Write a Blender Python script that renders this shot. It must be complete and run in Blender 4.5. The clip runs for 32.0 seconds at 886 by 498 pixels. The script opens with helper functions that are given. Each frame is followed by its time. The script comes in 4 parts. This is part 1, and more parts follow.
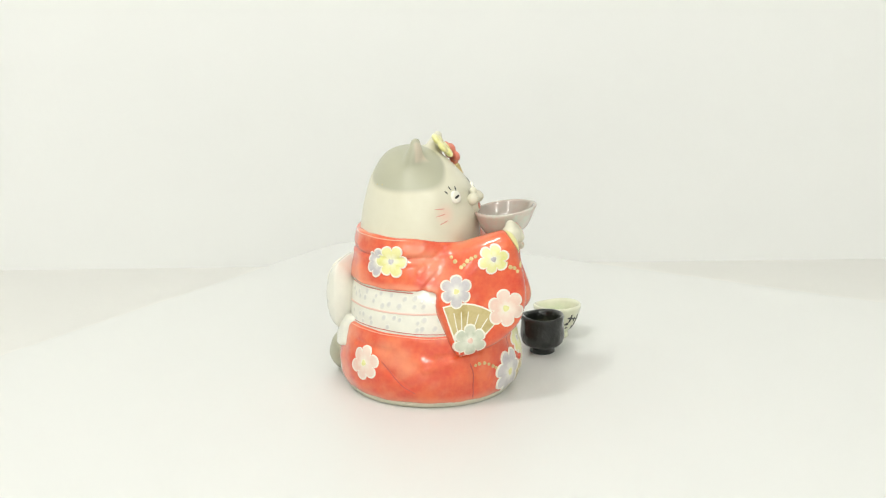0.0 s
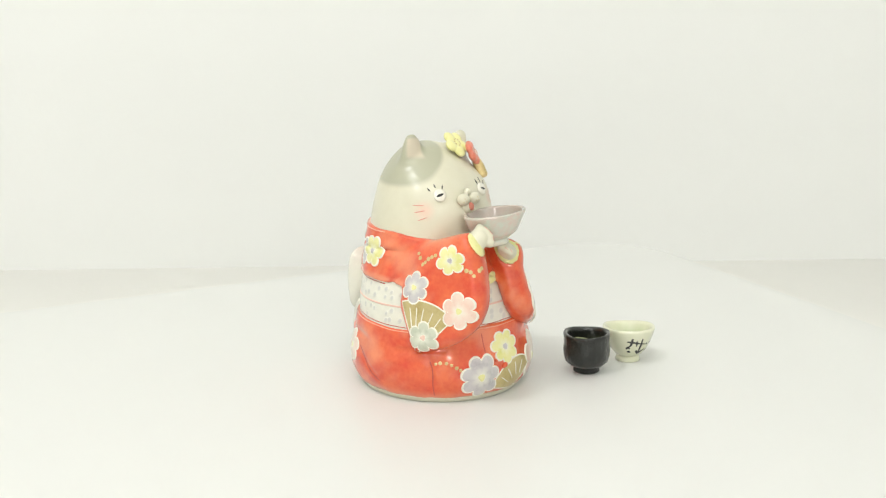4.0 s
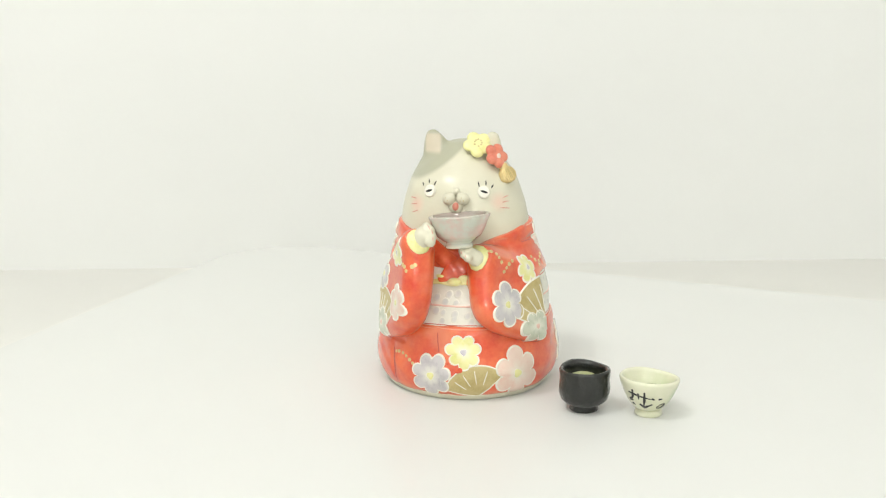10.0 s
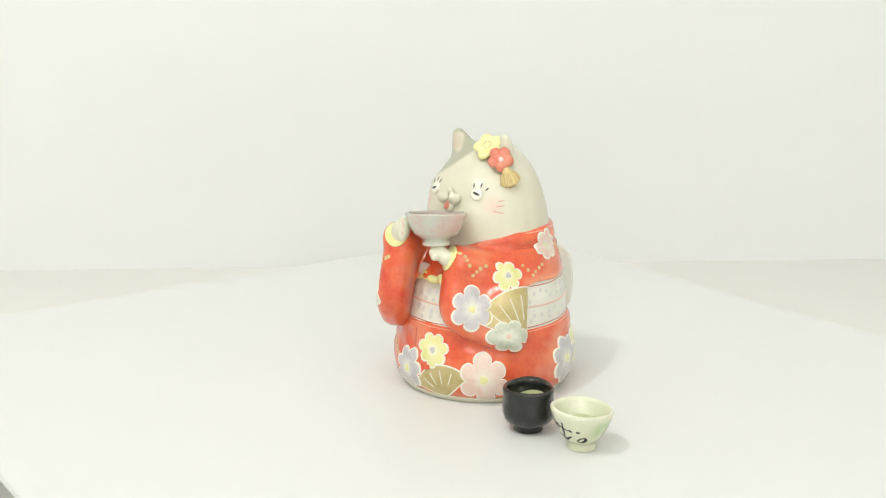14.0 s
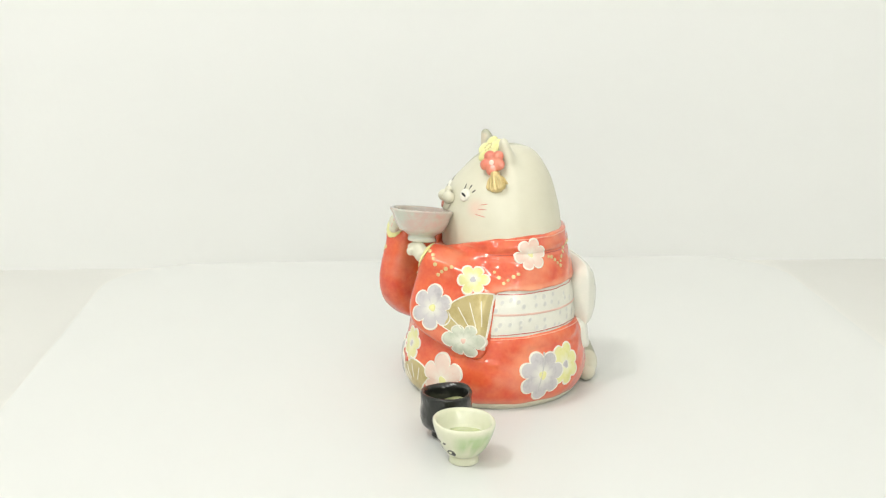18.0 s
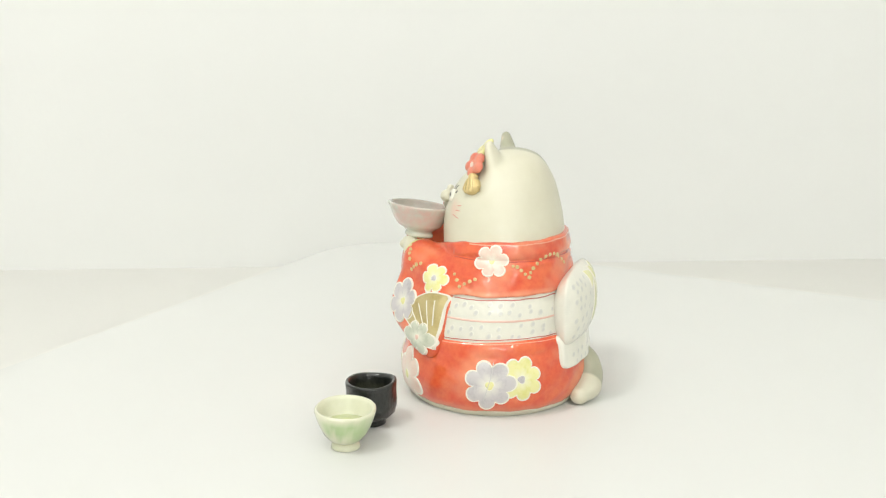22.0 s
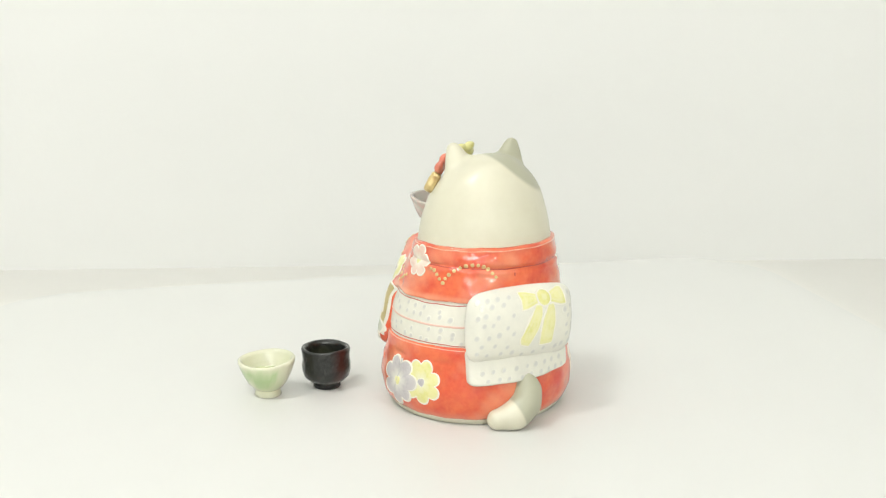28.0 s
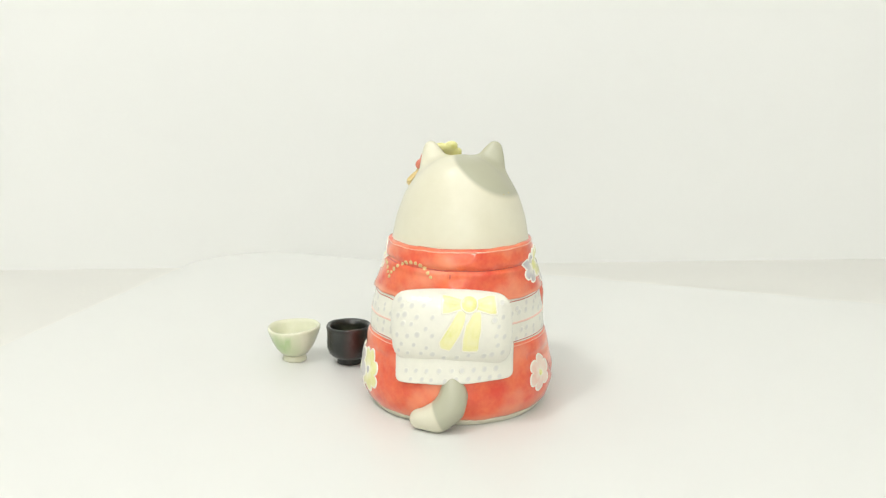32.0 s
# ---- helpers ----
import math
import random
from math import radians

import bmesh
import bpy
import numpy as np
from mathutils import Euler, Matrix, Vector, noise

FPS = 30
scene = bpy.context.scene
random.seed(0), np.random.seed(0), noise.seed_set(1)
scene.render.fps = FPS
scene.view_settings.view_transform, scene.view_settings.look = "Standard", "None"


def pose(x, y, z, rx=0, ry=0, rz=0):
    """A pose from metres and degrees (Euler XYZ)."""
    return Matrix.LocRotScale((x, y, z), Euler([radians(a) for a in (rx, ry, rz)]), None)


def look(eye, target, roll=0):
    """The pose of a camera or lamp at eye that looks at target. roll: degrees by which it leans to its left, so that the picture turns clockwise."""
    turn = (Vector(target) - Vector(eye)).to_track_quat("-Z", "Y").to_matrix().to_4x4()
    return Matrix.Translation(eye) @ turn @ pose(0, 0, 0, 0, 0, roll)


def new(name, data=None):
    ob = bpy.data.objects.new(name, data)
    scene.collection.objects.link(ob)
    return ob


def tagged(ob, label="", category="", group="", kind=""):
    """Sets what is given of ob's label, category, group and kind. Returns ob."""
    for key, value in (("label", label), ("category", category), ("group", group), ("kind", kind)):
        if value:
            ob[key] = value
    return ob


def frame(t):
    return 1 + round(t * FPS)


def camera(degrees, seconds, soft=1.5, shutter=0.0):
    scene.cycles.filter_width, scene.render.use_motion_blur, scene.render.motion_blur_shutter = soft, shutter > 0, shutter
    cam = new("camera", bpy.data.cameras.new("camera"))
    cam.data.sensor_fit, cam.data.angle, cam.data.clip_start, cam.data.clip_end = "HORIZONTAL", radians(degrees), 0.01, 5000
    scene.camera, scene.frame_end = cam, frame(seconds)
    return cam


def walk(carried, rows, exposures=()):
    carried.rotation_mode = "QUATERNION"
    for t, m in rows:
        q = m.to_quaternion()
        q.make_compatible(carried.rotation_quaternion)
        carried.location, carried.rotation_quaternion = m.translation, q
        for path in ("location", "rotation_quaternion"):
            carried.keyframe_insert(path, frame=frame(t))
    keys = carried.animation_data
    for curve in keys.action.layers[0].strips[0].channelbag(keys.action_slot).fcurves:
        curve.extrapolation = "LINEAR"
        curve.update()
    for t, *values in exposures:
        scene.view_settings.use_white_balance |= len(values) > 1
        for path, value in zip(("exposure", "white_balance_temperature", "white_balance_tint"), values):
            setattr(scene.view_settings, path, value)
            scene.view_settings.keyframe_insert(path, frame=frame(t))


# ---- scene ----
cam = camera(39.920, 32.0, soft=1.25)
EYE = (0.0, -0.6440, 0.2314)
AIM = pose(*EYE, 76.420, 0, 0.914) @ pose(0, 0, 0, 0, 0, -0.146)
walk(cam, [(0.0, AIM), (32.0, AIM)])

# the turntable's steady turn, clockwise from above: degrees at the start and per second
TURN_START, TURN_RATE = 67.62, -8.0838


BOARD_Z = -0.0013


def on_board(x, y, heading=0.0, z=BOARD_Z):
    """Rows for a thing that stands on the turning board at (x, y) of the board's own plan."""
    rows = []
    for i in range(65):
        a = TURN_START + TURN_RATE * 0.5 * i
        c, s = math.cos(radians(a)), math.sin(radians(a))
        rows.append((0.5 * i, pose(x * c - y * s, x * s + y * c, z, 0, 0, a + heading)))
    return rows


# ---------- light: a white photo corner under soft lamps ----------
world = bpy.data.worlds.new("world")
world.use_nodes = True
world.node_tree.nodes["Background"].inputs[0].default_value = (1.0, 0.99, 0.93, 1)
world.node_tree.nodes["Background"].inputs[1].default_value = 0.2
scene.world = world


def soft_lamp(name, eye, target, size, watts, colour):
    data = bpy.data.lights.new(name, "AREA")
    data.shape, data.size, data.size_y = "RECTANGLE", size[0], size[1]
    data.energy, data.color = watts, colour
    ob = new(name, data)
    ob.matrix_world = look(eye, target)
    return ob


soft_lamp("softbox_key", (-0.68, -0.62, 1.62), (0, 0, 0.03), (0.22, 0.22), 9.3, (0.99, 1.0, 0.975))
# broad overhead fill, added to soften the shadows; no such lamp is seen
soft_lamp("ceiling_fill", (0.0, -0.9, 2.38), (0, -0.9, 0.0), (2.2, 2.0), 6.2, (0.99, 1.0, 0.975))
RING_AT, RING_R, RING_TUBE, RING_GLOW = (0.03, -1.22, 0.84), 0.52, 0.018, 24.2

# ---------- materials ----------
def material(name, colour, rough=0.5, second=None, scale=60.0, amount=0.5, bump=0.0, bump_scale=300.0, coat=0.0, metal=0.0, spec=0.5, coat_rough=0.04, blend=0.5):
    """A plain surface with two scales of mottling between its colour and a second one, fine relief and an optional glaze."""
    m = bpy.data.materials.new(name)
    m.use_nodes = True
    t = m.node_tree
    b = t.nodes["Principled BSDF"]
    b.inputs["Roughness"].default_value, b.inputs["Metallic"].default_value = rough, metal
    b.inputs["Coat Weight"].default_value, b.inputs["Coat Roughness"].default_value = coat, coat_rough
    b.inputs["Specular IOR Level"].default_value = spec
    co = t.nodes.new("ShaderNodeTexCoord")
    second = second or tuple(c * 0.9 for c in colour)
    fine, broad = t.nodes.new("ShaderNodeTexNoise"), t.nodes.new("ShaderNodeTexNoise")
    for n, s, det in ((fine, scale * 6, 5), (broad, scale, 3)):
        n.inputs["Scale"].default_value, n.inputs["Detail"].default_value = s, det
        t.links.new(co.outputs["Object"], n.inputs["Vector"])
    mid = t.nodes.new("ShaderNodeMath")
    mid.operation = "MULTIPLY_ADD"
    mid.inputs[1].default_value = 0.4
    t.links.new(fine.outputs[0], mid.inputs[0])
    t.links.new(broad.outputs[0], mid.inputs[2])
    ramp = t.nodes.new("ShaderNodeMapRange")
    ramp.inputs["From Min"].default_value, ramp.inputs["From Max"].default_value = 0.7 - blend / 2, 0.7 + blend / 2
    ramp.inputs["To Max"].default_value = amount * 2
    t.links.new(mid.outputs[0], ramp.inputs["Value"])
    mix = t.nodes.new("ShaderNodeMix")
    mix.data_type = "RGBA"
    mix.inputs["A"].default_value, mix.inputs["B"].default_value = (*colour, 1), (*second, 1)
    t.links.new(ramp.outputs[0], mix.inputs["Factor"])
    t.links.new(mix.outputs["Result"], b.inputs["Base Color"])
    if bump:
        bn, rel = t.nodes.new("ShaderNodeTexNoise"), t.nodes.new("ShaderNodeBump")
        bn.inputs["Scale"].default_value, bn.inputs["Detail"].default_value = bump_scale, 3
        rel.inputs["Strength"].default_value, rel.inputs["Distance"].default_value = 1.0, bump
        t.links.new(co.outputs["Object"], bn.inputs["Vector"])
        t.links.new(bn.outputs[0], rel.inputs["Height"])
        t.links.new(rel.outputs[0], b.inputs["Normal"])
        t.links.new(rel.outputs[0], b.inputs["Coat Normal"])
    return m


def toned(m, colour, attribute="tone", strength=1.0):
    """Lays a second glaze over m where the mesh's paint layer of that name says so."""
    t = m.node_tree
    b = t.nodes["Principled BSDF"]
    old = b.inputs["Base Color"].links[0].from_socket
    at, mix = t.nodes.new("ShaderNodeAttribute"), t.nodes.new("ShaderNodeMix")
    at.attribute_name = attribute
    mix.data_type = "RGBA"
    mix.inputs["B"].default_value = (*colour, 1)
    gain = t.nodes.new("ShaderNodeMath")
    gain.operation = "MULTIPLY"
    gain.inputs[1].default_value = strength
    t.links.new(at.outputs["Fac"], gain.inputs[0])
    t.links.new(gain.outputs[0], mix.inputs["Factor"])
    t.links.new(old, mix.inputs["A"])
    t.links.new(mix.outputs["Result"], b.inputs["Base Color"])
    return m


LAMP_GLOW = bpy.data.materials.new("lamp_tube")
LAMP_GLOW.use_nodes = True
LAMP_GLOW.node_tree.nodes["Principled BSDF"].inputs["Emission Color"].default_value = (1.0, 0.995, 0.968, 1)
LAMP_GLOW.node_tree.nodes["Principled BSDF"].inputs["Emission Strength"].default_value = RING_GLOW
STAND = material("lamp_stand_white", (0.7, 0.7, 0.68), 0.4)
WALL = material("wall_paint", (0.835, 0.84, 0.815), 0.7, (0.825, 0.83, 0.805), 6, 0.4, 0.00012, 120)
TABLE = material("table_top", (0.78, 0.77, 0.73), 0.5, (0.765, 0.755, 0.715), 5, 0.4, 0.0002, 200)
BOARD = material("white_board", (0.735, 0.738, 0.71), 0.34, (0.727, 0.73, 0.702), 9, 0.4, spec=0.2)
CREAM = toned(toned(material("cream_glaze", (0.68, 0.655, 0.52), 0.42, (0.63, 0.60, 0.455), 40, 0.4, 0.0001, 220, 0.4, coat_rough=0.22), (0.41, 0.405, 0.295), "tone"), (0.80, 0.50, 0.40), "blush", 0.6)
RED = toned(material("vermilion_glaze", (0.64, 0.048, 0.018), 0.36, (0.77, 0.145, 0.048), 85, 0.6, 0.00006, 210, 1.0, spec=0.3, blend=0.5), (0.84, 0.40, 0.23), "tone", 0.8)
OBI_WHITE = material("white_glaze", (0.79, 0.775, 0.67), 0.3, (0.70, 0.69, 0.61), 60, 0.5, 0.0002, 200, 0.6)
BOWL_GLAZE = toned(toned(material("mauve_grey_glaze", (0.55, 0.57, 0.485), 0.25, (0.62, 0.44, 0.38), 60, 0.45, 0.0001, 200, 1.0, blend=0.22), (0.74, 0.72, 0.58), "tone", 0.6), (0.36, 0.305, 0.265), "blush", 0.8)
SLIP = material("white_slip", (0.84, 0.82, 0.72), 0.35, (0.80, 0.77, 0.66), 80, 0.5, coat=0.5)
LILAC = toned(material("lilac_glaze", (0.41, 0.385, 0.40), 0.3, (0.56, 0.53, 0.53), 130, 0.9, coat=0.6, coat_rough=0.12), (0.80, 0.79, 0.68), "tone")
YELLOW = toned(material("yellow_glaze", (0.68, 0.665, 0.21), 0.3, (0.77, 0.74, 0.34), 130, 0.9, coat=0.6, coat_rough=0.12), (0.82, 0.81, 0.66), "tone")
PINK = toned(material("pale_pink_glaze", (0.76, 0.50, 0.40), 0.3, (0.79, 0.62, 0.52), 130, 0.9, coat=0.6, coat_rough=0.12), (0.82, 0.78, 0.66), "tone")
OCHRE = material("gold_ochre", (0.45, 0.35, 0.13), 0.34, (0.56, 0.46, 0.22), 140, 0.8, 0.0001, 800, 0.2, 0.35)
SAGE = toned(material("sage_glaze", (0.43, 0.47, 0.35), 0.3, (0.58, 0.60, 0.48), 130, 0.9, coat=0.6, coat_rough=0.12), (0.80, 0.79, 0.68), "tone")
BLACK = material("black_brush", (0.02, 0.02, 0.02), 0.4)
CORAL = material("coral_glaze", (0.62, 0.13, 0.075), 0.28, (0.72, 0.24, 0.15), 120, 0.7, coat=0.7)
GOLD = material("gold_lustre", (0.72, 0.57, 0.28), 0.32, (0.58, 0.44, 0.19), 150, 0.5, metal=0.4)
# dark red for carved lines, and for shade painted along the obi's edges
GROOVE_AND_GAP_SHADE = material("carved_line_and_gap_shade", (0.42, 0.035, 0.02), 0.35, (0.5, 0.06, 0.035), 200, 0.5, coat=0.5)
PINK_LINE = material("pink_line", (0.80, 0.53, 0.44), 0.4)
THIN_RED = material("thin_red_glaze", (0.84, 0.46, 0.33), 0.35, (0.80, 0.30, 0.19), 160, 0.6, coat=0.8)
ROSE = material("rose_brush", (0.70, 0.30, 0.24), 0.5)
GREY_SPOT = toned(material("grey_spot", (0.58, 0.575, 0.555), 0.35, coat=0.6), (0.77, 0.76, 0.66), "tone")
LIP = material("pink_mouth", (0.66, 0.22, 0.15), 0.3, coat=0.5)

# ---------- helpers for meshes ----------
def mesh_of(name, verts, faces, mats, index=None, layers=None, smooth=True):
    me = bpy.data.meshes.new(name)
    me.from_pydata(verts, [], faces)
    for m in mats:
        me.materials.append(m)
    if index is not None:
        me.polygons.foreach_set("material_index", np.asarray(index, np.int32))
    me.polygons.foreach_set("use_smooth", np.full(len(me.polygons), smooth))
    for key, values in (layers or {}).items():
        me.attributes.new(key, "FLOAT", "POINT").data.foreach_set("value", np.asarray(values, np.float32))
    me.update()
    return me


def part(name, bm, mat, parent, label=""):
    me = bpy.data.meshes.new(name)
    bmesh.ops.recalc_face_normals(bm, faces=bm.faces)
    bm.to_mesh(me)
    bm.free()
    me.materials.append(mat)
    for f in me.polygons:
        f.use_smooth = True
    ob = new(name, me)
    ob.parent = parent
    return tagged(ob, label)


def boxed(name, size, at, mat, turn=0.0):
    bm = bmesh.new()
    bmesh.ops.create_cube(bm, size=1, matrix=Matrix.Diagonal((*size, 1)))
    me = bpy.data.meshes.new(name)
    bm.to_mesh(me)
    bm.free()
    me.materials.append(mat)
    ob = new(name, me)
    ob.matrix_world = pose(*at, 0, 0, turn)
    return ob


# ---------- the setting ----------
TABLE_Z = -0.08
tagged(boxed("floor", (3.4, 3.3, 0.04), (0, -0.8, TABLE_Z - 0.02), TABLE), "pale warm white table surface below the board", kind="structure")
tagged(boxed("wall_back", (3.4, 0.05, 2.6), (0, 0.603, 1.2), WALL, 3.4), "unseen off-white panel behind the camera, added to bounce light behind the figurine", kind="structure")
# unseen sides and top of the room, added to bounce the lamps' light
tagged(boxed("bounce_wall_left", (0.05, 3.4, 2.6), (-1.6, -0.8, 1.2), WALL), "unseen off-white side panel, added to bounce light", kind="structure")
tagged(boxed("bounce_wall_right", (0.05, 3.4, 2.6), (1.6, -0.8, 1.2), WALL), "unseen off-white side panel, added to bounce light", kind="structure")
tagged(boxed("bounce_wall_front", (3.4, 0.05, 2.6), (0, -2.4, 1.2), WALL), "unseen off-white panel behind the camera, added to bounce light", kind="structure")
tagged(boxed("bounce_ceiling", (3.4, 3.4, 0.05), (0, -0.8, 2.45), WALL), "unseen white panel overhead, added to bounce light", kind="structure")


def rounded_board():
    """The white turning board: a rectangle with rounded corners and a soft edge."""
    x0, x1, y0, y1, r = -0.285, 0.288, -0.246, 0.262, 0.07
    lean = radians(-8)
    ring = []
    for cx, cy, a0 in ((x1 - r, y1 - r, 0), (x0 + r, y1 - r, 90), (x0 + r, y0 + r, 180), (x1 - r, y0 + r, 270)):
        for k in range(13):
            a = radians(a0 + 7.5 * k)
            px, py = cx + r * math.cos(a), cy + r * math.sin(a)
            ring.append((px * math.cos(lean) - py * math.sin(lean), px * math.sin(lean) + py * math.cos(lean)))
    bm = bmesh.new()
    top = bm.faces.new([bm.verts.new((x, y, 0)) for x, y in ring])
    ext = bmesh.ops.extrude_face_region(bm, geom=[top])
    bmesh.ops.translate(bm, vec=(0, 0, -0.003), verts=[v for v in ext["geom"] if isinstance(v, bmesh.types.BMVert)])
    edges = [e for e in bm.edges if abs(e.verts[0].co.z - e.verts[1].co.z) < 1e-6]
    bmesh.ops.bevel(bm, geom=edges, offset=0.0008, segments=2, affect="EDGES")
    bmesh.ops.recalc_face_normals(bm, faces=bm.faces)
    me = bpy.data.meshes.new("turntable_board")
    bm.to_mesh(me)
    bm.free()
    me.materials.append(BOARD)
    return tagged(new("turntable_board", me), "glossy white board with rounded corners, slowly turning on a turntable", "turntable")


board = rounded_board()
bm = bmesh.new()
bmesh.ops.create_cone(bm, segments=48, radius1=0.11, radius2=0.1, depth=0.0755, cap_ends=True, matrix=Matrix.Translation((0, 0, -0.0408)))
part("turntable_base", bm, TABLE, board)


def ring_lamp():
    """A round tube lamp on a stand, behind and above the camera; its ring shows in the glaze."""
    lamp = tagged(new("ring_lamp"), "white glowing ring lamp on a slim stand, facing the figurine", "lamp")
    turn = look(RING_AT, (0, 0, 0.07))
    bm = bmesh.new()
    rows = []
    for i in range(72):
        a = 2 * math.pi * i / 72
        rows.append([bm.verts.new(turn @ Vector(((RING_R + RING_TUBE * math.cos(b)) * math.cos(a), (RING_R + RING_TUBE * math.cos(b)) * math.sin(a), RING_TUBE * math.sin(b)))) for b in (k * math.pi / 5 for k in range(10))])
    for i in range(72):
        for k in range(10):
            bm.faces.new((rows[i][k], rows[i - 1][k], rows[i - 1][(k + 1) % 10], rows[i][(k + 1) % 10]))
    part("lamp_tube", bm, LAMP_GLOW, lamp)
    foot = turn @ Vector((0, -RING_R - RING_TUBE, 0))
    tall = foot.z - TABLE_Z
    bm = bmesh.new()
    bmesh.ops.create_cone(bm, segments=20, radius1=0.009, radius2=0.009, depth=tall, cap_ends=True, matrix=Matrix.Translation((foot.x, foot.y, TABLE_Z + tall / 2)))
    part("pole", bm, STAND, lamp)
    bm = bmesh.new()
    bmesh.ops.create_cone(bm, segments=40, radius1=0.10, radius2=0.094, depth=0.012, cap_ends=True, matrix=Matrix.Translation((foot.x, foot.y, TABLE_Z + 0.006)))
    part("stand_foot", bm, STAND, lamp)


ring_lamp()


# ---------- meshing the form ----------
def net(form, low, high, step):
    """A smooth skin over the zero surface of a distance function inside a box."""
    axes = [np.arange(low[i], high[i] + step, step) for i in range(3)]
    grid = np.meshgrid(*axes, indexing="ij")
    v = form(grid)
    inside = v < 0
    n = np.array(v.shape)
    corner = [(i, j, k) for i in (0, 1) for j in (0, 1) for k in (0, 1)]
    cut = lambda a, c: a[c[0]:n[0] - 1 + c[0], c[1]:n[1] - 1 + c[1], c[2]:n[2] - 1 + c[2]]
    count = sum(cut(inside, c).astype(np.int8) for c in corner)
    cell = (count > 0) & (count < 8)
    ids = np.full(cell.shape, -1, np.int64)
    where = np.argwhere(cell)
    ids[cell] = np.arange(len(where))
    total, hits = np.zeros((len(where), 3)), np.zeros(len(where))
    for c in corner:
        for ax in range(3):
            if c[ax]:
                continue
            e = list(c)
            e[ax] = 1
            a, b = v[tuple((where + c).T)], v[tuple((where + e).T)]
            m = (a < 0) != (b < 0)
            p = np.repeat(np.array([c], float), m.sum(), 0)
            p[:, ax] += a[m] / (a[m] - b[m])
            total[m] += p
            hits[m] += 1
    verts = (where + total / hits[:, None]) * step + np.array(low)
    quads = []
    for ax in range(3):
        u, w = (ax + 1) % 3, (ax + 2) % 3
        a = np.moveaxis(inside, (ax, u, w), (0, 1, 2))
        i = np.moveaxis(ids, (ax, u, w), (0, 1, 2))
        change = a[:-1, 1:-1, 1:-1] != a[1:, 1:-1, 1:-1]
        q = np.argwhere(change) + (0, 1, 1)
        f = np.stack([i[q[:, 0], q[:, 1] - dj, q[:, 2] - dk] for dj, dk in ((1, 1), (0, 1), (0, 0), (1, 0))], 1)
        flip = ~a[q[:, 0], q[:, 1], q[:, 2]]
        f[flip] = f[flip][:, ::-1]
        quads.append(f[(f >= 0).all(1)])
    return verts, np.concatenate(quads)


def charted(form, low, high, step):
    """The same distance function, read from a table over a box: quicker where ornament is laid on it."""
    axes = [np.arange(low[i], high[i] + step, step) for i in range(3)]
    v = form(np.meshgrid(*axes, indexing="ij"))
    top = np.array(v.shape) - 1.001

    def read(p):
        q = [np.clip((np.asarray(p[i]) - low[i]) / step, 0, top[i]) for i in range(3)]
        k = [a.astype(int) for a in q]
        f = [a - b for a, b in zip(q, k)]
        out = 0.0
        for i in (0, 1):
            for j in (0, 1):
                for m in (0, 1):
                    w = (f[0] if i else 1 - f[0]) * (f[1] if j else 1 - f[1]) * (f[2] if m else 1 - f[2])
                    out = out + w * v[k[0] + i, k[1] + j, k[2] + m]
        return out
    return read


# ---------- the cat's form: signed distances in millimetres, the cat faces -y ----------
def spread(table):
    """Smooth columns over height from a small table of (z, half width x, half depth y, centre x, centre y)."""
    t = np.array(table, float)
    z = np.arange(t[0, 0], t[-1, 0] + 0.01, 0.5)
    cols = [np.interp(z, t[:, 0], t[:, k]) for k in range(1, 5)]
    ker = np.exp(-0.5 * (np.arange(-8, 9) / 3.5) ** 2)
    ker /= ker.sum()
    soft = [np.convolve(np.pad(c, 8, mode="reflect", reflect_type="odd"), ker, "valid") for c in cols]
    return z, soft


def turned(p, prof, low, high, k=1.0):
    """Distance to an upright form of oval sections between two heights (numbers or arrays)."""
    z, (ax, ay, cx, cy) = prof
    px, py, pz = p
    a, b = np.interp(pz, z, ax), np.interp(pz, z, ay)
    dx, dy = px - np.interp(pz, z, cx), py - np.interp(pz, z, cy)
    a, b = np.maximum(a, 0.5), np.maximum(b, 0.5)
    rho = np.sqrt((dx / a) ** 2 + (dy / b) ** 2) + 1e-6
    slope = np.interp(pz, z, np.gradient((ax + ay) / 2, z))
    d = (rho - 1) * np.sqrt(dx * dx + dy * dy + 1e-9) / rho / np.sqrt(1 + slope ** 2)
    return smax(d, smax(pz - high, low - pz, k), k)


def smin(a, b, k):
    h = np.maximum(k - np.abs(a - b), 0) / k
    return np.minimum(a, b) - h * h * k / 4


def smax(a, b, k):
    return -smin(-a, -b, k)


def ball(p, c, r):
    """Distance to an oval ball; r is a number or three half axes."""
    r = np.ones(3) * r
    q = [(p[i] - c[i]) / r[i] for i in range(3)]
    n = np.sqrt(q[0] ** 2 + q[1] ** 2 + q[2] ** 2) + 1e-9
    g = np.sqrt(sum((q[i] / r[i]) ** 2 for i in range(3))) + 1e-9
    return n * (n - 1) / g


def rod(p, a, b, ra, rb):
    """Distance to a rod with round ends that tapers from a to b."""
    a, b = np.array(a, float), np.array(b, float)
    ab = b - a
    t = np.clip(sum((p[i] - a[i]) * ab[i] for i in range(3)) / (ab @ ab), 0, 1)
    return np.sqrt(sum((p[i] - a[i] - t * ab[i]) ** 2 for i in range(3))) - (ra + (rb - ra) * t)


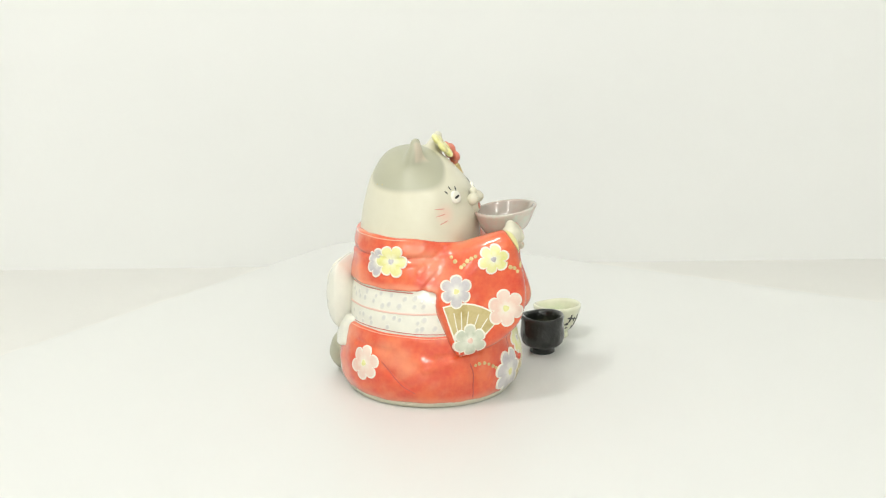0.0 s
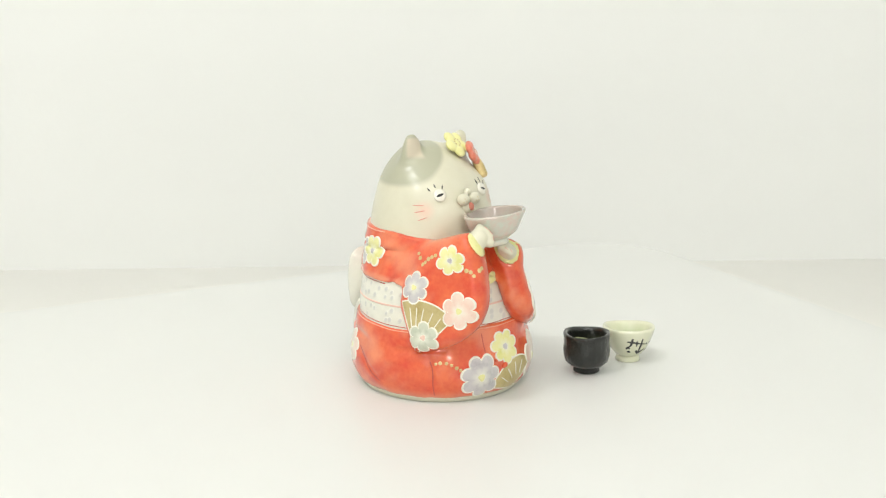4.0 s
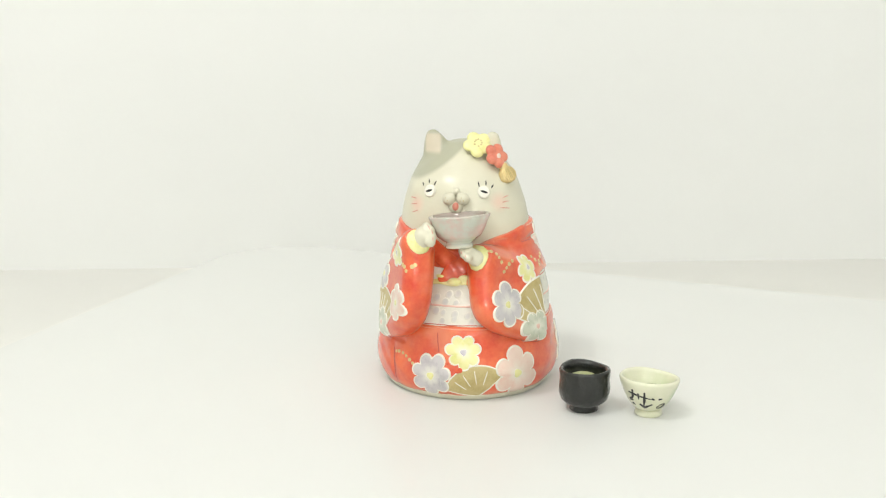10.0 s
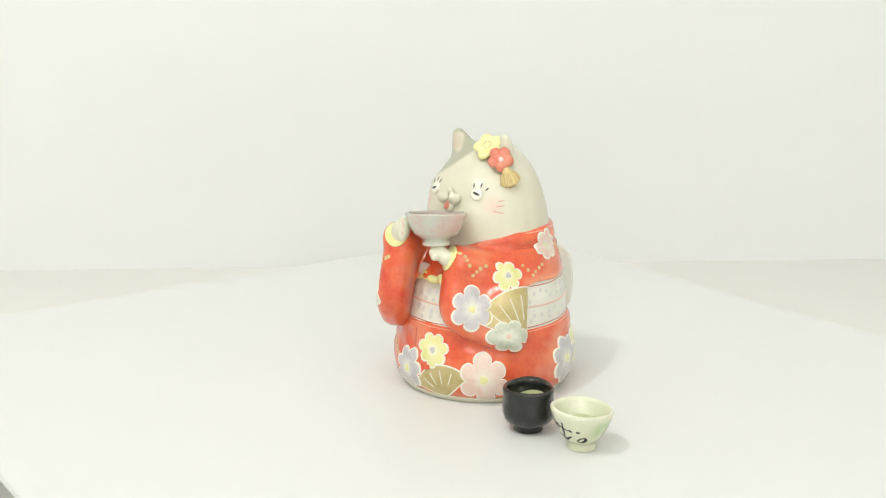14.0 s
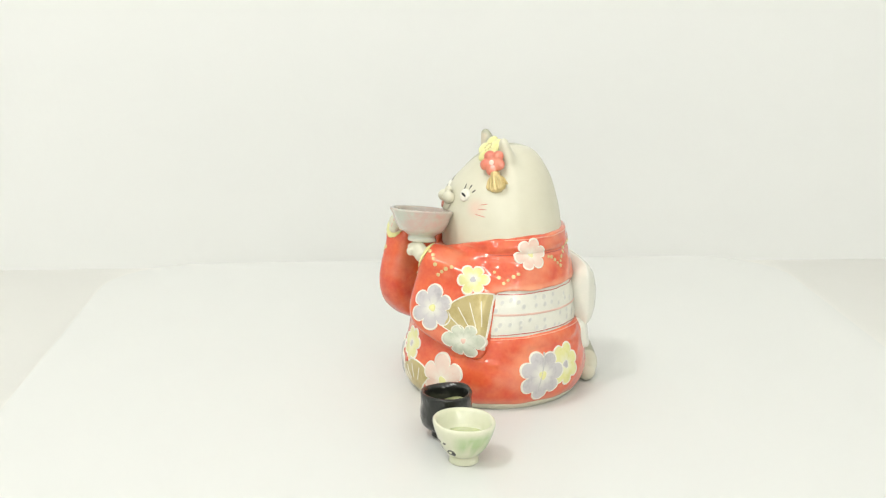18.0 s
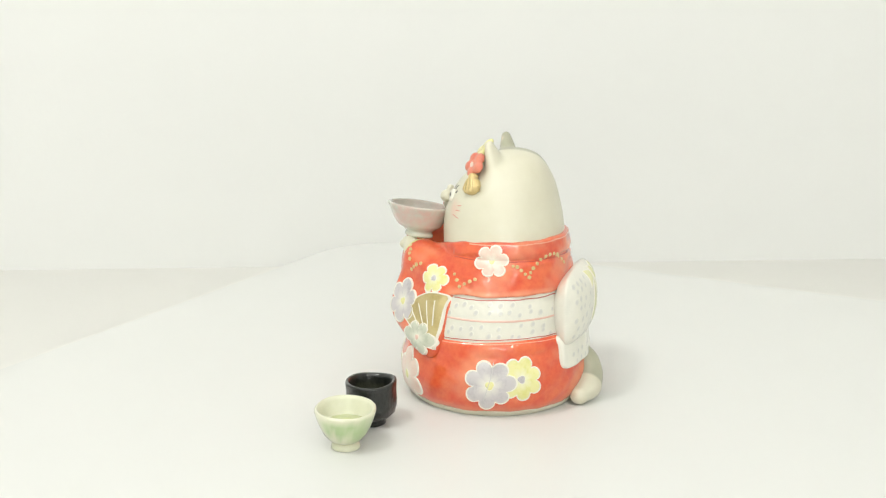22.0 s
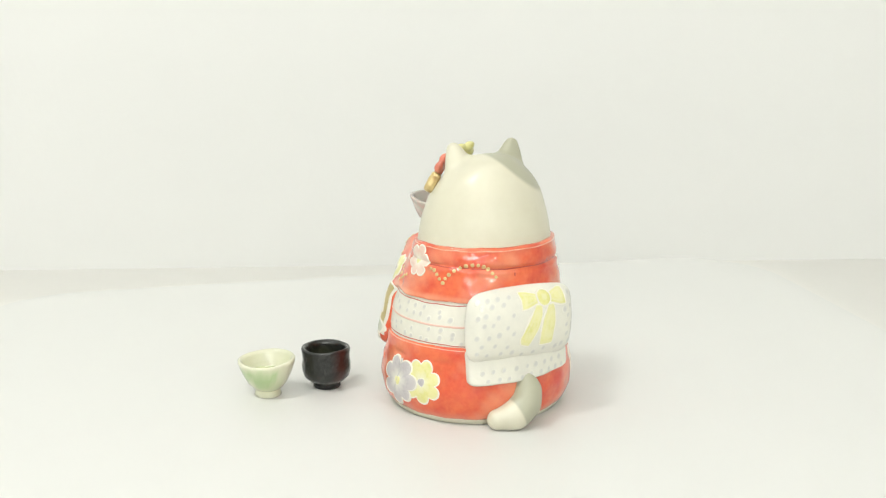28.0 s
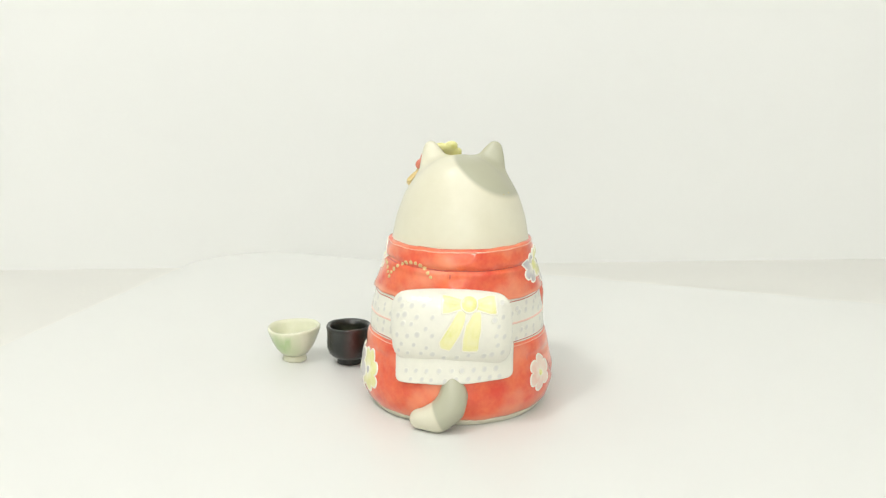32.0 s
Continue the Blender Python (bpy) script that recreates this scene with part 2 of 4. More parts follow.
def outline(u, v, pts):
    """Signed distance in a plane to a closed outline."""
    d = np.full(np.shape(u), 1e18)
    s = np.ones(np.shape(u))
    n = len(pts)
    for i in range(n):
        (x1, y1), (x0, y0) = pts[i], pts[i - 1]
        ex, ey = x0 - x1, y0 - y1
        wx, wy = u - x1, v - y1
        t = np.clip((wx * ex + wy * ey) / (ex * ex + ey * ey), 0, 1)
        d = np.minimum(d, (wx - ex * t) ** 2 + (wy - ey * t) ** 2)
        c1, c2, c3 = v >= y1, v < y0, ex * wy > ey * wx
        s = np.where((c1 & c2 & c3) | (~c1 & ~c2 & ~c3), -s, s)
    return s * np.sqrt(d)


def sleeve(p, centre, normal, pts, half, r, tilt=0.0, hug=3.0):
    """A hanging sleeve: an outline (along, up) in an upright plane, thick, and wrapped round the body where the body bulges through it."""
    n = np.array(normal, float) / np.hypot(*normal)
    qx, qy, qz = p[0] - centre[0], p[1] - centre[1], p[2]
    across = qx * n[0] + qy * n[1] + (qz - centre[2]) * tilt
    along = -qx * n[1] + qy * n[0]
    body = smin(turned(p, OBI, 20, 70), turned(p, SKIRT, 0, 39), 3.0)
    wall = smax(smin(np.abs(across) - half, body - hug, 7.0), -across - half, 1.0)
    d2 = outline(along, qz, pts) + r
    w = wall + r
    return np.minimum(np.maximum(d2, w), 0) + np.hypot(np.maximum(d2, 0), np.maximum(w, 0)) - r


def ear(p, tip, foot, wide, deep):
    tip, foot = np.array(tip, float), np.array(foot, float)
    ax = (tip - foot)
    h = np.linalg.norm(ax)
    ax /= h
    t = sum((p[i] - foot[i]) * ax[i] for i in range(3))
    side = np.cross(ax, (0, 1, 0))
    side /= np.linalg.norm(side)
    front = np.cross(side, ax)
    s = sum((p[i] - foot[i]) * side[i] for i in range(3))
    f = sum((p[i] - foot[i]) * front[i] for i in range(3))
    k = np.clip(1.0 - t / h, 0.0, 1.3) ** 0.7
    a, b = wide * k + 1.5, deep * k + 1.3
    d = (np.sqrt((s / a) ** 2 + (f / b) ** 2) - 1) * b * 0.8
    return smax(smax(d, t - h, 1.4), -6 - t, 1.0)


HEAD = spread([(66, 38, 33, -1, 5), (80, 36.8, 32.6, -1.8, 5), (89, 35.5, 31.7, -2.2, 5), (99, 33.6, 30.6, -2.4, 4.7), (106, 31.3, 28.6, -2.6, 5.0), (111, 29.6, 27.0, -2.7, 5.4),
               (116, 26.7, 24.2, -2.9, 6.4), (120, 23.8, 21.4, -3.1, 7.0), (124, 19.8, 18.6, -3.1, 7.7), (127, 16.2, 15.4, -3, 8.6), (129.5, 12.5, 12, -3, 9.3), (131.5, 9.5, 8.6, -3, 9.8), (133.5, 4, 4, -3, 10.0)])
COAT = spread([(54, 46.6, 44.6, 0, 1), (62, 44.5, 41.5, -0.6, 1.8), (70, 41.9, 38.7, -1.2, 3.2), (76, 39.6, 35.8, -1.7, 4.4), (82, 38.3, 34.8, -2, 5), (92, 36.6, 33.2, -2.2, 5)])
OBI = spread([(32, 46.0, 45.0, 0, 0), (44, 46.1, 44.0, 0, 0.3), (54, 44.8, 42.4, -0.1, 1), (64, 42.2, 39.2, -0.6, 2)])
SKIRT = spread([(-2, 43.6, 43.6, 0, 0), (0, 45.2, 45.2, 0, 0), (2, 46.9, 46.9, 0, 0), (5, 49.0, 48.9, 0, 0), (10, 50.7, 50.4, 0, 0), (15, 51.2, 50.8, 0, 0), (20, 50.8, 50.3, 0, 0), (26, 49.4, 49.0, 0, 0.5),
                (32, 48.3, 47.8, 0, 0.9), (36, 47.9, 47.4, 0, 1.0), (42, 45.5, 44.4, 0, 0)])


def head(p):
    d = turned(p, HEAD, 64, 132.6, 5.0)
    d = smin(d, ball(p, (-2.5, -17, 92), (17, 9, 13)), 6)
    d = smin(d, ball(p, (-3.4, -8, 105), (26, 13.4, 13)), 4)
    d = smin(d, ear(p, (-20.6, 0.6, 137.9), (-15.5, 4.6, 120), 9.2, 4.8), 3)
    return smin(d, ear(p, (14.4, -0.6, 137.4), (10.0, 3.6, 120), 8.6, 4.6), 3)


def collar_height(p):
    """The neck opening: high at the nape, falling to the breast."""
    f = 0.5 - 0.5 * p[1] / np.hypot(p[0] + 2, p[1] + 1e-6)
    return 89.0 - 10.0 * np.clip(f, 0, 1) ** 4


RIGHT = dict(centre=(-29.6, -32.5, 62), normal=(-0.89, -0.46), half=8.7, r=7.4, tilt=0.13, hug=3.4)
LEFT = dict(centre=(22.3, -29.7, 60), normal=(0.848, -0.53), half=8.3, r=7.2, tilt=0.28, hug=3.2)
RIGHT_SHAPE = [(-6, 77), (8, 86), (16, 89), (24, 84), (28, 68), (29, 55), (24.5, 43), (12, 33), (-6, 27.5), (-10.5, 29.5), (-15.5, 42), (-20, 53), (-17, 66)]
LEFT_SHAPE = [(-10, 83), (-15.5, 82), (-20.5, 68), (-24, 52), (-22, 43.5), (-12.5, 36), (8, 28), (17, 26.5), (21.5, 32), (23, 46), (25, 60), (15, 71), (2, 78)]


def rounded(pts):
    """An outline with its corners cut twice."""
    for _ in range(2):
        q = [np.array(p, float) for p in pts]
        pts = [v for a, b in zip(q, q[1:] + q[:1]) for v in (0.78 * a + 0.22 * b, 0.22 * a + 0.78 * b)]
    return pts


RIGHT_SHAPE, LEFT_SHAPE = rounded(RIGHT_SHAPE), rounded(LEFT_SHAPE)


def along_sleeve(p, side):
    """Along and across a sleeve's upright plane."""
    n = np.array(side["normal"], float) / np.hypot(*side["normal"])
    qx, qy = p[0] - side["centre"][0], p[1] - side["centre"][1]
    return -qx * n[1] + qy * n[0], qx * n[0] + qy * n[1]


def past_cuff(p, side):
    """How far past the slanting mouth of a sleeve, kept to that sleeve's own side."""
    along, across = along_sleeve(p, side)
    if side is RIGHT:
        s = 0.84 * (along - 18.2) + 0.54 * (p[2] - 91.5)
    else:
        s = -0.86 * (along + 14.2) + 0.5 * (p[2] - 80.5)
    return np.minimum(s, across + 15.0)


def dents(p):
    """Hand-pressed unevenness of the clay."""
    return 0.26 * np.sin(0.31 * p[0] + 0.22 * p[2]) * np.sin(0.27 * p[1] - 0.36 * p[2]) + 0.06 * np.sin(0.8 * p[0] - 0.5 * p[1]) * np.sin(0.75 * p[2] + 0.4 * p[1])


CREASES = [((-40.8, -7.4, 71.7), (-31.6, -18.1, 82.7), 0.8), ((-42.1, -10.1, 62.6), (-32.2, -25.5, 81.7), 0.6), ((-41.5, 4, 77.5), (-39, -8, 78.5), 0.7), ((-38.3, -12.0, 75.5), (-30, -24, 84.5), -0.5),
           ((19.0, -25.3, 81.8), (36.1, -1.8, 81.0), 0.9), ((20.4, -16.0, 85.2), (31, -8, 86.5), -0.5), ((23.9, -36, 79), (29.1, -15.7, 82.2), 0.7), ((27, -30, 76), (36, -12, 77), -0.45), ((41, -3, 66), (38, -14, 73), 0.5),
           ((36, 8, 80.5), (26, 30, 80.5), 0.6), ((14, 38, 79), (-12, 40, 78.5), 0.5), ((-24, 34, 79), (-38, 18, 78), 0.6)]
TUCKS = [((-46.2, -18.3, 27.6), (-30, -38, 29), 0.8), ((-49.4, -13.4, 21), (-38, -31, 26.5), -0.5), ((-36.5, -34.8, 25), (-35.5, -36.5, 5), 0.7), ((-10, -47, 37), (-9, -49, 25), 0.6),
         ((20, -46, 31), (44, -22, 29), 0.7), ((30, -41, 26.5), (47, -14, 24.5), -0.45), ((49, 4, 31), (34, 36, 32), 0.6), ((-50, 4, 30), (-40, 28, 31), 0.6), ((-50, 10, 22), (-51, -6, 11), 0.5)]


def pressed(p, lines):
    """Valleys (and, with a minus, ridges) pressed into the clay along short lines."""
    return sum(h * np.exp(-(np.maximum(rod(p, a, b, 0, 0) - 0.6, 0) / 1.1) ** 2) for a, b, h in lines)


def coat(p):
    d = smax(coat_whole(p), past_cuff(p, RIGHT), 0.8)
    return smax(d, past_cuff(p, LEFT), 0.8)


def cuff(p, side):
    s = past_cuff(p, side)
    return smax(coat_whole(p) - 0.15, np.maximum(-s, s - 2.8), 0.6)


def forearm(p, side):
    return smax(coat_whole(p) + 2.2, 1.6 - past_cuff(p, side), 1.6)


def seam_height(x, y):
    return 79.2 + 0.024 * x - 0.016 * y


def collar_seam(p):
    """The groove under the collar band, and the band's slight swell above it."""
    z = p[2] - seam_height(p[0], p[1])
    return 0.75 * np.exp(-(z / 0.75) ** 2) - 0.5 * np.exp(-((z - 3.4) / 2.6) ** 2) - 0.3 * np.exp(-((z + 2.2) / 1.3) ** 2)


def coat_whole(p):
    d = dents(p) + pressed(p, CREASES) + turned(p, COAT, 62.0, collar_height(p), 1.4) + collar_seam(p)
    d = smin(d, smin(sleeve(p, pts=RIGHT_SHAPE, **RIGHT), rod(p, (-28, -8, 69), (-21.8, -47.3, 85.6), 11, 7.0), 6), 4)
    return smin(d, smin(sleeve(p, pts=LEFT_SHAPE, **LEFT), rod(p, (26, -8, 66), (15.6, -38.5, 74.0), 11, 6.9), 6), 4)


def obi(p):
    return 0.6 * dents(p) + turned(p, OBI, 34, 63, 1.0)


def skirt(p):
    return dents(p) + pressed(p, TUCKS) + turned(p, SKIRT, 1.0, 39.5 + 0.6 * np.sin(3 * np.arctan2(p[1], p[0])), 2.6)


def base(p):
    return turned(p, SKIRT, -1.2, 2.2, 0.6) - 0.1


def pillow(p):
    """The obi's knot on the back: a plump box."""
    q = (np.abs(p[0] + 1.7) - 22.6, np.abs(p[1] - 43.8) - 2.0 + 5.4 * ((p[2] - 51) / 20) ** 2 + 4.4 * ((p[0] + 1.9) / 28) ** 2, np.abs(p[2] - 51) - 11.7)
    out = np.sqrt(sum(np.maximum(v, 0) ** 2 for v in q)) + np.minimum(np.maximum(q[0], np.maximum(q[1], q[2])), 0)
    return out - 8.6


def flap(p):
    """The knot's lower flap, lying round the skirt."""
    a, b = np.abs(p[0] + 2.8) - 27.0, np.abs(p[2] - 31.6 + 0.05 * p[0]) - 6.0
    sheet = np.hypot(np.maximum(a, 0), np.maximum(b, 0)) + np.minimum(np.maximum(a, b), 0) - 2.6
    return smax(smax(turned(p, SKIRT, -5, 60) - 2.4 - 0.3 * np.sin(0.4 * p[0]), sheet, 1.2), 25 - p[1], 1)


def tail(p):
    path = [(-2.6, 47.6, 24.4, 4.2), (-3.6, 50.2, 17.2, 5.6), (-1.6, 52.2, 10.6, 6.1), (4.4, 52.6, 5.9, 6.0), (13.6, 50.0, 4.0, 5.2)]
    d = None
    for a, b in zip(path, path[1:]):
        e = rod(p, a[:3], b[:3], a[3], b[3])
        d = e if d is None else smin(d, e, 6)
    return d


BOWL_AT, BOWL_LEAN = (1.5, -42.0, 82.2), (0.09, 0.11)


def bowl(p):
    """The tea bowl at the mouth: a foot ring, a flaring wall, a hollow."""
    x, y, z = p[0] - BOWL_AT[0], p[1] - BOWL_AT[1], p[2] - BOWL_AT[2]
    z = z - BOWL_LEAN[0] * x + BOWL_LEAN[1] * y
    r = np.hypot(x * 1.04, y * 1.0) + 0.25 * np.sin(3 * np.arctan2(y, x) + 1)
    outer = np.interp(z, [0, 1.2, 3.2, 4.2, 6.5, 10, 14, 16.4, 18.2], [7.9, 7.7, 7.0, 8.8, 12.0, 14.0, 15.6, 16.6, 17.5])
    inner = np.interp(z, [4.0, 5.5, 8, 12, 16, 18.6], [0, 6.6, 10.2, 12.6, 14.2, 15.1])
    d = smax((r - outer) * 0.85, smax(z - 18.0, -z, 1.2), 1.6)
    return smax(d, -np.where(z > 4, (r - inner) * 0.85, 3.0), 0.9)


def bowl_inside(p):
    """Where the darker glaze has pooled inside the bowl, and its line on the lip."""
    x, y, z = p[0] - BOWL_AT[0], p[1] - BOWL_AT[1], p[2] - BOWL_AT[2]
    z = z - BOWL_LEAN[0] * x + BOWL_LEAN[1] * y
    inner = np.interp(z, [4.0, 5.5, 8, 12, 16, 18.6], [0, 6.6, 10.2, 12.6, 14.2, 15.1])
    return np.maximum(0.9 * soft_step((inner + 1.0 - np.hypot(x, y)) / 0.8) * (z > 4.5), 0.35 * soft_step((z - 16.2) / 1.4))


def hand_right(p):
    d = smin(forearm(p, RIGHT), rod(p, (-18.6, -49.2, 84.8), (-16.4, -50.0, 89.8), 4.6, 5.0), 3)
    for c in ((-15.0, -49.4, 94.2), (-12.8, -50.8, 92.8), (-11.8, -52.4, 90.2), (-12.2, -53.6, 87.4)):
        d = smin(d, ball(p, c, 2.6), 1.2)
    return d


def hand_left(p):
    d = smin(forearm(p, LEFT), rod(p, (10.4, -44, 77.2), (6.8, -45, 79.6), 4.2, 4.0), 3)
    for c in ((3.6, -45.6, 81.2), (4.6, -48.0, 80.2), (6.8, -49.2, 78.6)):
        d = smin(d, ball(p, c, 2.3), 1.2)
    return d


def muzzle(p):
    d = ball(p, (-6.6, -26.6, 105.1), (3.55, 3.3, 3.3))
    d = smin(d, ball(p, (0.9, -26.6, 105.2), (3.55, 3.3, 3.3)), 0.8)
    return smin(d, ball(p, (-2.8, -25.4, 109.0), (2.0, 2.0, 1.8)), 1.5)


def chin(p):
    return ball(p, (-2.8, -26.0, 100.4), (3.8, 3.2, 3.6))


def petals(p, centre, normal, r, thick, count, turn):
    """A little clay blossom lying on a slope."""
    n = np.array(normal, float)
    n /= np.linalg.norm(n)
    u = np.cross(n, (0.1, 0.2, 1.0))
    u /= np.linalg.norm(u)
    v = np.cross(n, u)
    q = [p[i] - centre[i] for i in range(3)]
    a, b, c = (sum(q[i] * e[i] for i in range(3)) for e in (u, v, n))
    d, lobe = None, 0.39 if count > 5 else 0.46
    for k in range(count):
        w = turn + 2 * math.pi * k / count
        e = np.sqrt((a - 0.6 * r * math.cos(w)) ** 2 + (b - 0.6 * r * math.sin(w)) ** 2 + (c * lobe * r / thick) ** 2) - lobe * r
        d = e if d is None else smin(d, e, 0.8)
    return smin(d, np.sqrt(a * a + b * b + (c * 0.4 * r / (thick * 0.9)) ** 2) - 0.42 * r, 0.8)


def bloom_yellow(p):
    return petals(p, (6.2, -5.2, 131.2), (0.2, -0.72, 0.66), 7.9, 1.9, 5, 0.3)


def bloom_red(p):
    return petals(p, (16.4, -7.0, 125.6), (0.62, -0.62, 0.45), 6.8, 2.2, 5, 0.6)


COMB_TOP, COMB_LOW, COMB_OUT = np.array((19.4, -6.8, 121.2)), np.array((24.4, -7.2, 111.4)), np.array((0.72, -0.60, 0.34))
COMB_ALONG = (COMB_LOW - COMB_TOP) / np.linalg.norm(COMB_LOW - COMB_TOP)
COMB_SIDE = np.cross(COMB_OUT, COMB_ALONG) / np.linalg.norm(np.cross(COMB_OUT, COMB_ALONG))
COMB_FACE = np.cross(COMB_ALONG, COMB_SIDE)


def comb(p):
    """A gilt tassel: narrow at the top, fanning out in ridges to a round end."""
    a, f, c = (sum((p[i] - COMB_TOP[i]) * e[i] for i in range(3)) for e in (COMB_ALONG, COMB_SIDE, COMB_FACE))
    w = np.interp(a, [0, 2.2, 4.0, 8.0, 10.7], [2.6, 2.5, 4.4, 6.1, 5.9])
    d = (np.sqrt((f / w) ** 2 + (c / 2.7) ** 2) - 1) * 2.3 + 0.3 * np.sin(f / w * 17.0) * np.clip((a - 2.5) / 2, 0, 1)
    return smax(d, np.maximum(-a, a - 11.2 + 0.075 * f * f), 1.6)


def trim_right(p):
    return cuff(p, RIGHT)


def trim_left(p):
    return cuff(p, LEFT)


def sash(p):
    """The yellow sash tucked in above the obi, with a small knot."""
    d = smax(turned(p, OBI, 20, 90) - 2.1 - 0.5 * np.sin(0.55 * p[0]), np.abs(p[2] - 63.4 - 0.5 * np.sin(0.5 * p[0])) - 2.6, 1.4)
    d = smax(d, p[1] + 24, 1)
    return smin(d, ball(p, (-1.5, -41.6, 63.4), (3.8, 2.0, 2.3)), 1.5)


def fold_over(p):
    """The kimono's crossed front."""
    d = rod(p, (13, -31, 77), (-3, -37.4, 68), 5.2, 4.6)
    d = smin(d, rod(p, (-3, -37.4, 68), (-8.5, -38.8, 64.5), 4.6, 2.4), 2)
    return smax(d, turned(p, COAT, 50, 95) - 1.6 - 0.12 * np.sin(0.9 * p[0] + 0.7 * p[2]), 1.0)


def fold_under(p):
    return smax(rod(p, (-19, -29, 81), (2, -37.4, 68), 5.4, 4.4), turned(p, COAT, 50, 95) - 0.7, 1.0)


def vest_white(p):
    return smax(rod(p, (-14, -35.5, 66.5), (-6, -38.0, 66.5), 3.4, 3.0), turned(p, COAT, 50, 95) - 1.1, 1.0)


# ---------- the figurine: one mesh of many glazes ----------
GLAZES = [CREAM, RED, OBI_WHITE, BOWL_GLAZE, SLIP, LILAC, YELLOW, PINK, OCHRE, SAGE, BLACK, CORAL, GOLD, GROOVE_AND_GAP_SHADE, PINK_LINE, THIN_RED, ROSE, GREY_SPOT, LIP]
skin_v, skin_f, skin_m, skin_tone, skin_blush, skin_n = [], [], [], [], [], []
skin_count = 0


def add_skin(verts, faces, mat, tone=None, blush=None, normals=None):
    """Adds a piece of skin (millimetres) to the figurine's mesh."""
    global skin_count
    verts = np.asarray(verts, float)
    skin_v.append(verts)
    skin_f.extend([tuple(int(i) + skin_count for i in f) for f in faces])
    skin_m.extend([GLAZES.index(mat)] * len(faces))
    skin_tone.append(np.zeros(len(verts)) if tone is None else tone)
    skin_blush.append(np.zeros(len(verts)) if blush is None else blush)
    skin_n.append(np.zeros((len(verts), 3)) if normals is None else normals)
    skin_count += len(verts)


def slope(form, p, e=0.6):
    """Outward direction of a form at points p (3 x n)."""
    g = []
    for i in range(3):
        a, b = [c.copy() for c in p], [c.copy() for c in p]
        a[i] = a[i] + e
        b[i] = b[i] - e
        g.append(form(a) - form(b))
    g = np.array(g)
    return g / (np.linalg.norm(g, axis=0) + 1e-9)


def form_skin(form, low, high, step, mat, tone=None, blush=None):
    v, f = net(form, low, high, step)
    q = v.T.copy()
    for _ in range(2):
        g = np.array([form([q[k] + (0.3 if k == i else 0.0) for k in range(3)]) - form([q[k] - (0.3 if k == i else 0.0) for k in range(3)]) for i in range(3)]) / 0.6
        q = q - np.clip(form(list(q)) / np.maximum((g * g).sum(0), 0.25), -0.4, 0.4) * g
    v = q.T
    add_skin(v, f, mat, None if tone is None else tone(v.T), None if blush is None else blush(v.T), slope(form, list(v.T), 0.7).T)


def soft_step(x):
    x = np.clip(x, 0, 1)
    return x * x * (3 - 2 * x)


def ear_lining(p):
    return soft_step((1.6 - p[1]) / 2.0) * soft_step((137.2 - p[2]) / 2.0) * soft_step((p[2] - 124.5) / 3.0) * soft_step((5.4 - np.abs(p[0] + 19.2)) / 2.0)


def head_tone(p):
    """The sprayed grey cap over one ear."""
    edge = 131.5 + 0.62 * p[0] - 4.0 * np.clip(1 - ((p[0] + 16) / 16) ** 2, 0, 1)
    return soft_step((p[2] - edge) / 3.2 + 0.5) * (1 - 0.75 * ear_lining(p))


def head_blush(p):
    a = np.sqrt((p[0] + 25.0) ** 2 + (p[1] + 16.5) ** 2 + (p[2] - 99.8) ** 2)
    b = np.sqrt((p[0] - 18.5) ** 2 + (p[1] + 16.5) ** 2 + (p[2] - 102) ** 2)
    return np.maximum(soft_step(1 - np.minimum(a, b) / 7.5), 0.3 * ear_lining(p))


def pale_glaze(form):
    """Where the red glaze is paler: thin over sharp edges, in patches, and towards the foot."""
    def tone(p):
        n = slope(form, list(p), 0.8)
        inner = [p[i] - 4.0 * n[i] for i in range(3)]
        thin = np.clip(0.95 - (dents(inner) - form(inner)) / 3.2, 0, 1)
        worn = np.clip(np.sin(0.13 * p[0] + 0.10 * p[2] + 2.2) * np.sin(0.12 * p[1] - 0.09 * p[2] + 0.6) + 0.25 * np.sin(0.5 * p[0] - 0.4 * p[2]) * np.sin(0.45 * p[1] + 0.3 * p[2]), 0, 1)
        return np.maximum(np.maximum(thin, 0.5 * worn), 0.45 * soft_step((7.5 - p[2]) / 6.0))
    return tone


form_skin(head, (-42, -34, 62), (38, 42, 142), 0.8, CREAM, head_tone, head_blush)
form_skin(coat, (-64, -72, 24), (60, 46, 94), 0.85, RED, pale_glaze(coat))
form_skin(obi, (-50, -50, 33), (50, 50, 64), 1.1, OBI_WHITE)
form_skin(skirt, (-54, -54, 0), (54, 54, 42), 1.0, RED, pale_glaze(skirt))
form_skin(base, (-54, -54, -3), (54, 54, 5), 1.0, CREAM)
form_skin(pillow, (-37, 26, 27), (33, 59, 75), 0.9, OBI_WHITE)
form_skin(flap, (-40, 26, 16), (37, 58, 56), 0.9, OBI_WHITE)
form_skin(tail, (-14, 38, -3), (22, 62, 32), 0.7, CREAM, lambda p: soft_step((5.0 - p[0] + (p[2] - 8) * 0.45) / 1.6))
form_skin(bowl, (-18, -62, 78), (24, -22, 105), 0.6, BOWL_GLAZE, lambda p: soft_step((85.6 - p[2]) / 1.5), bowl_inside)
form_skin(hand_right, (-34, -62, 66), (-6, -34, 98), 0.6, CREAM)
form_skin(hand_left, (0, -60, 60), (28, -30, 90), 0.6, CREAM)
form_skin(muzzle, (-14, -32, 98), (8, -18, 113), 0.5, CREAM)
form_skin(chin, (-8, -30, 94), (3, -20, 105), 0.5, CREAM)
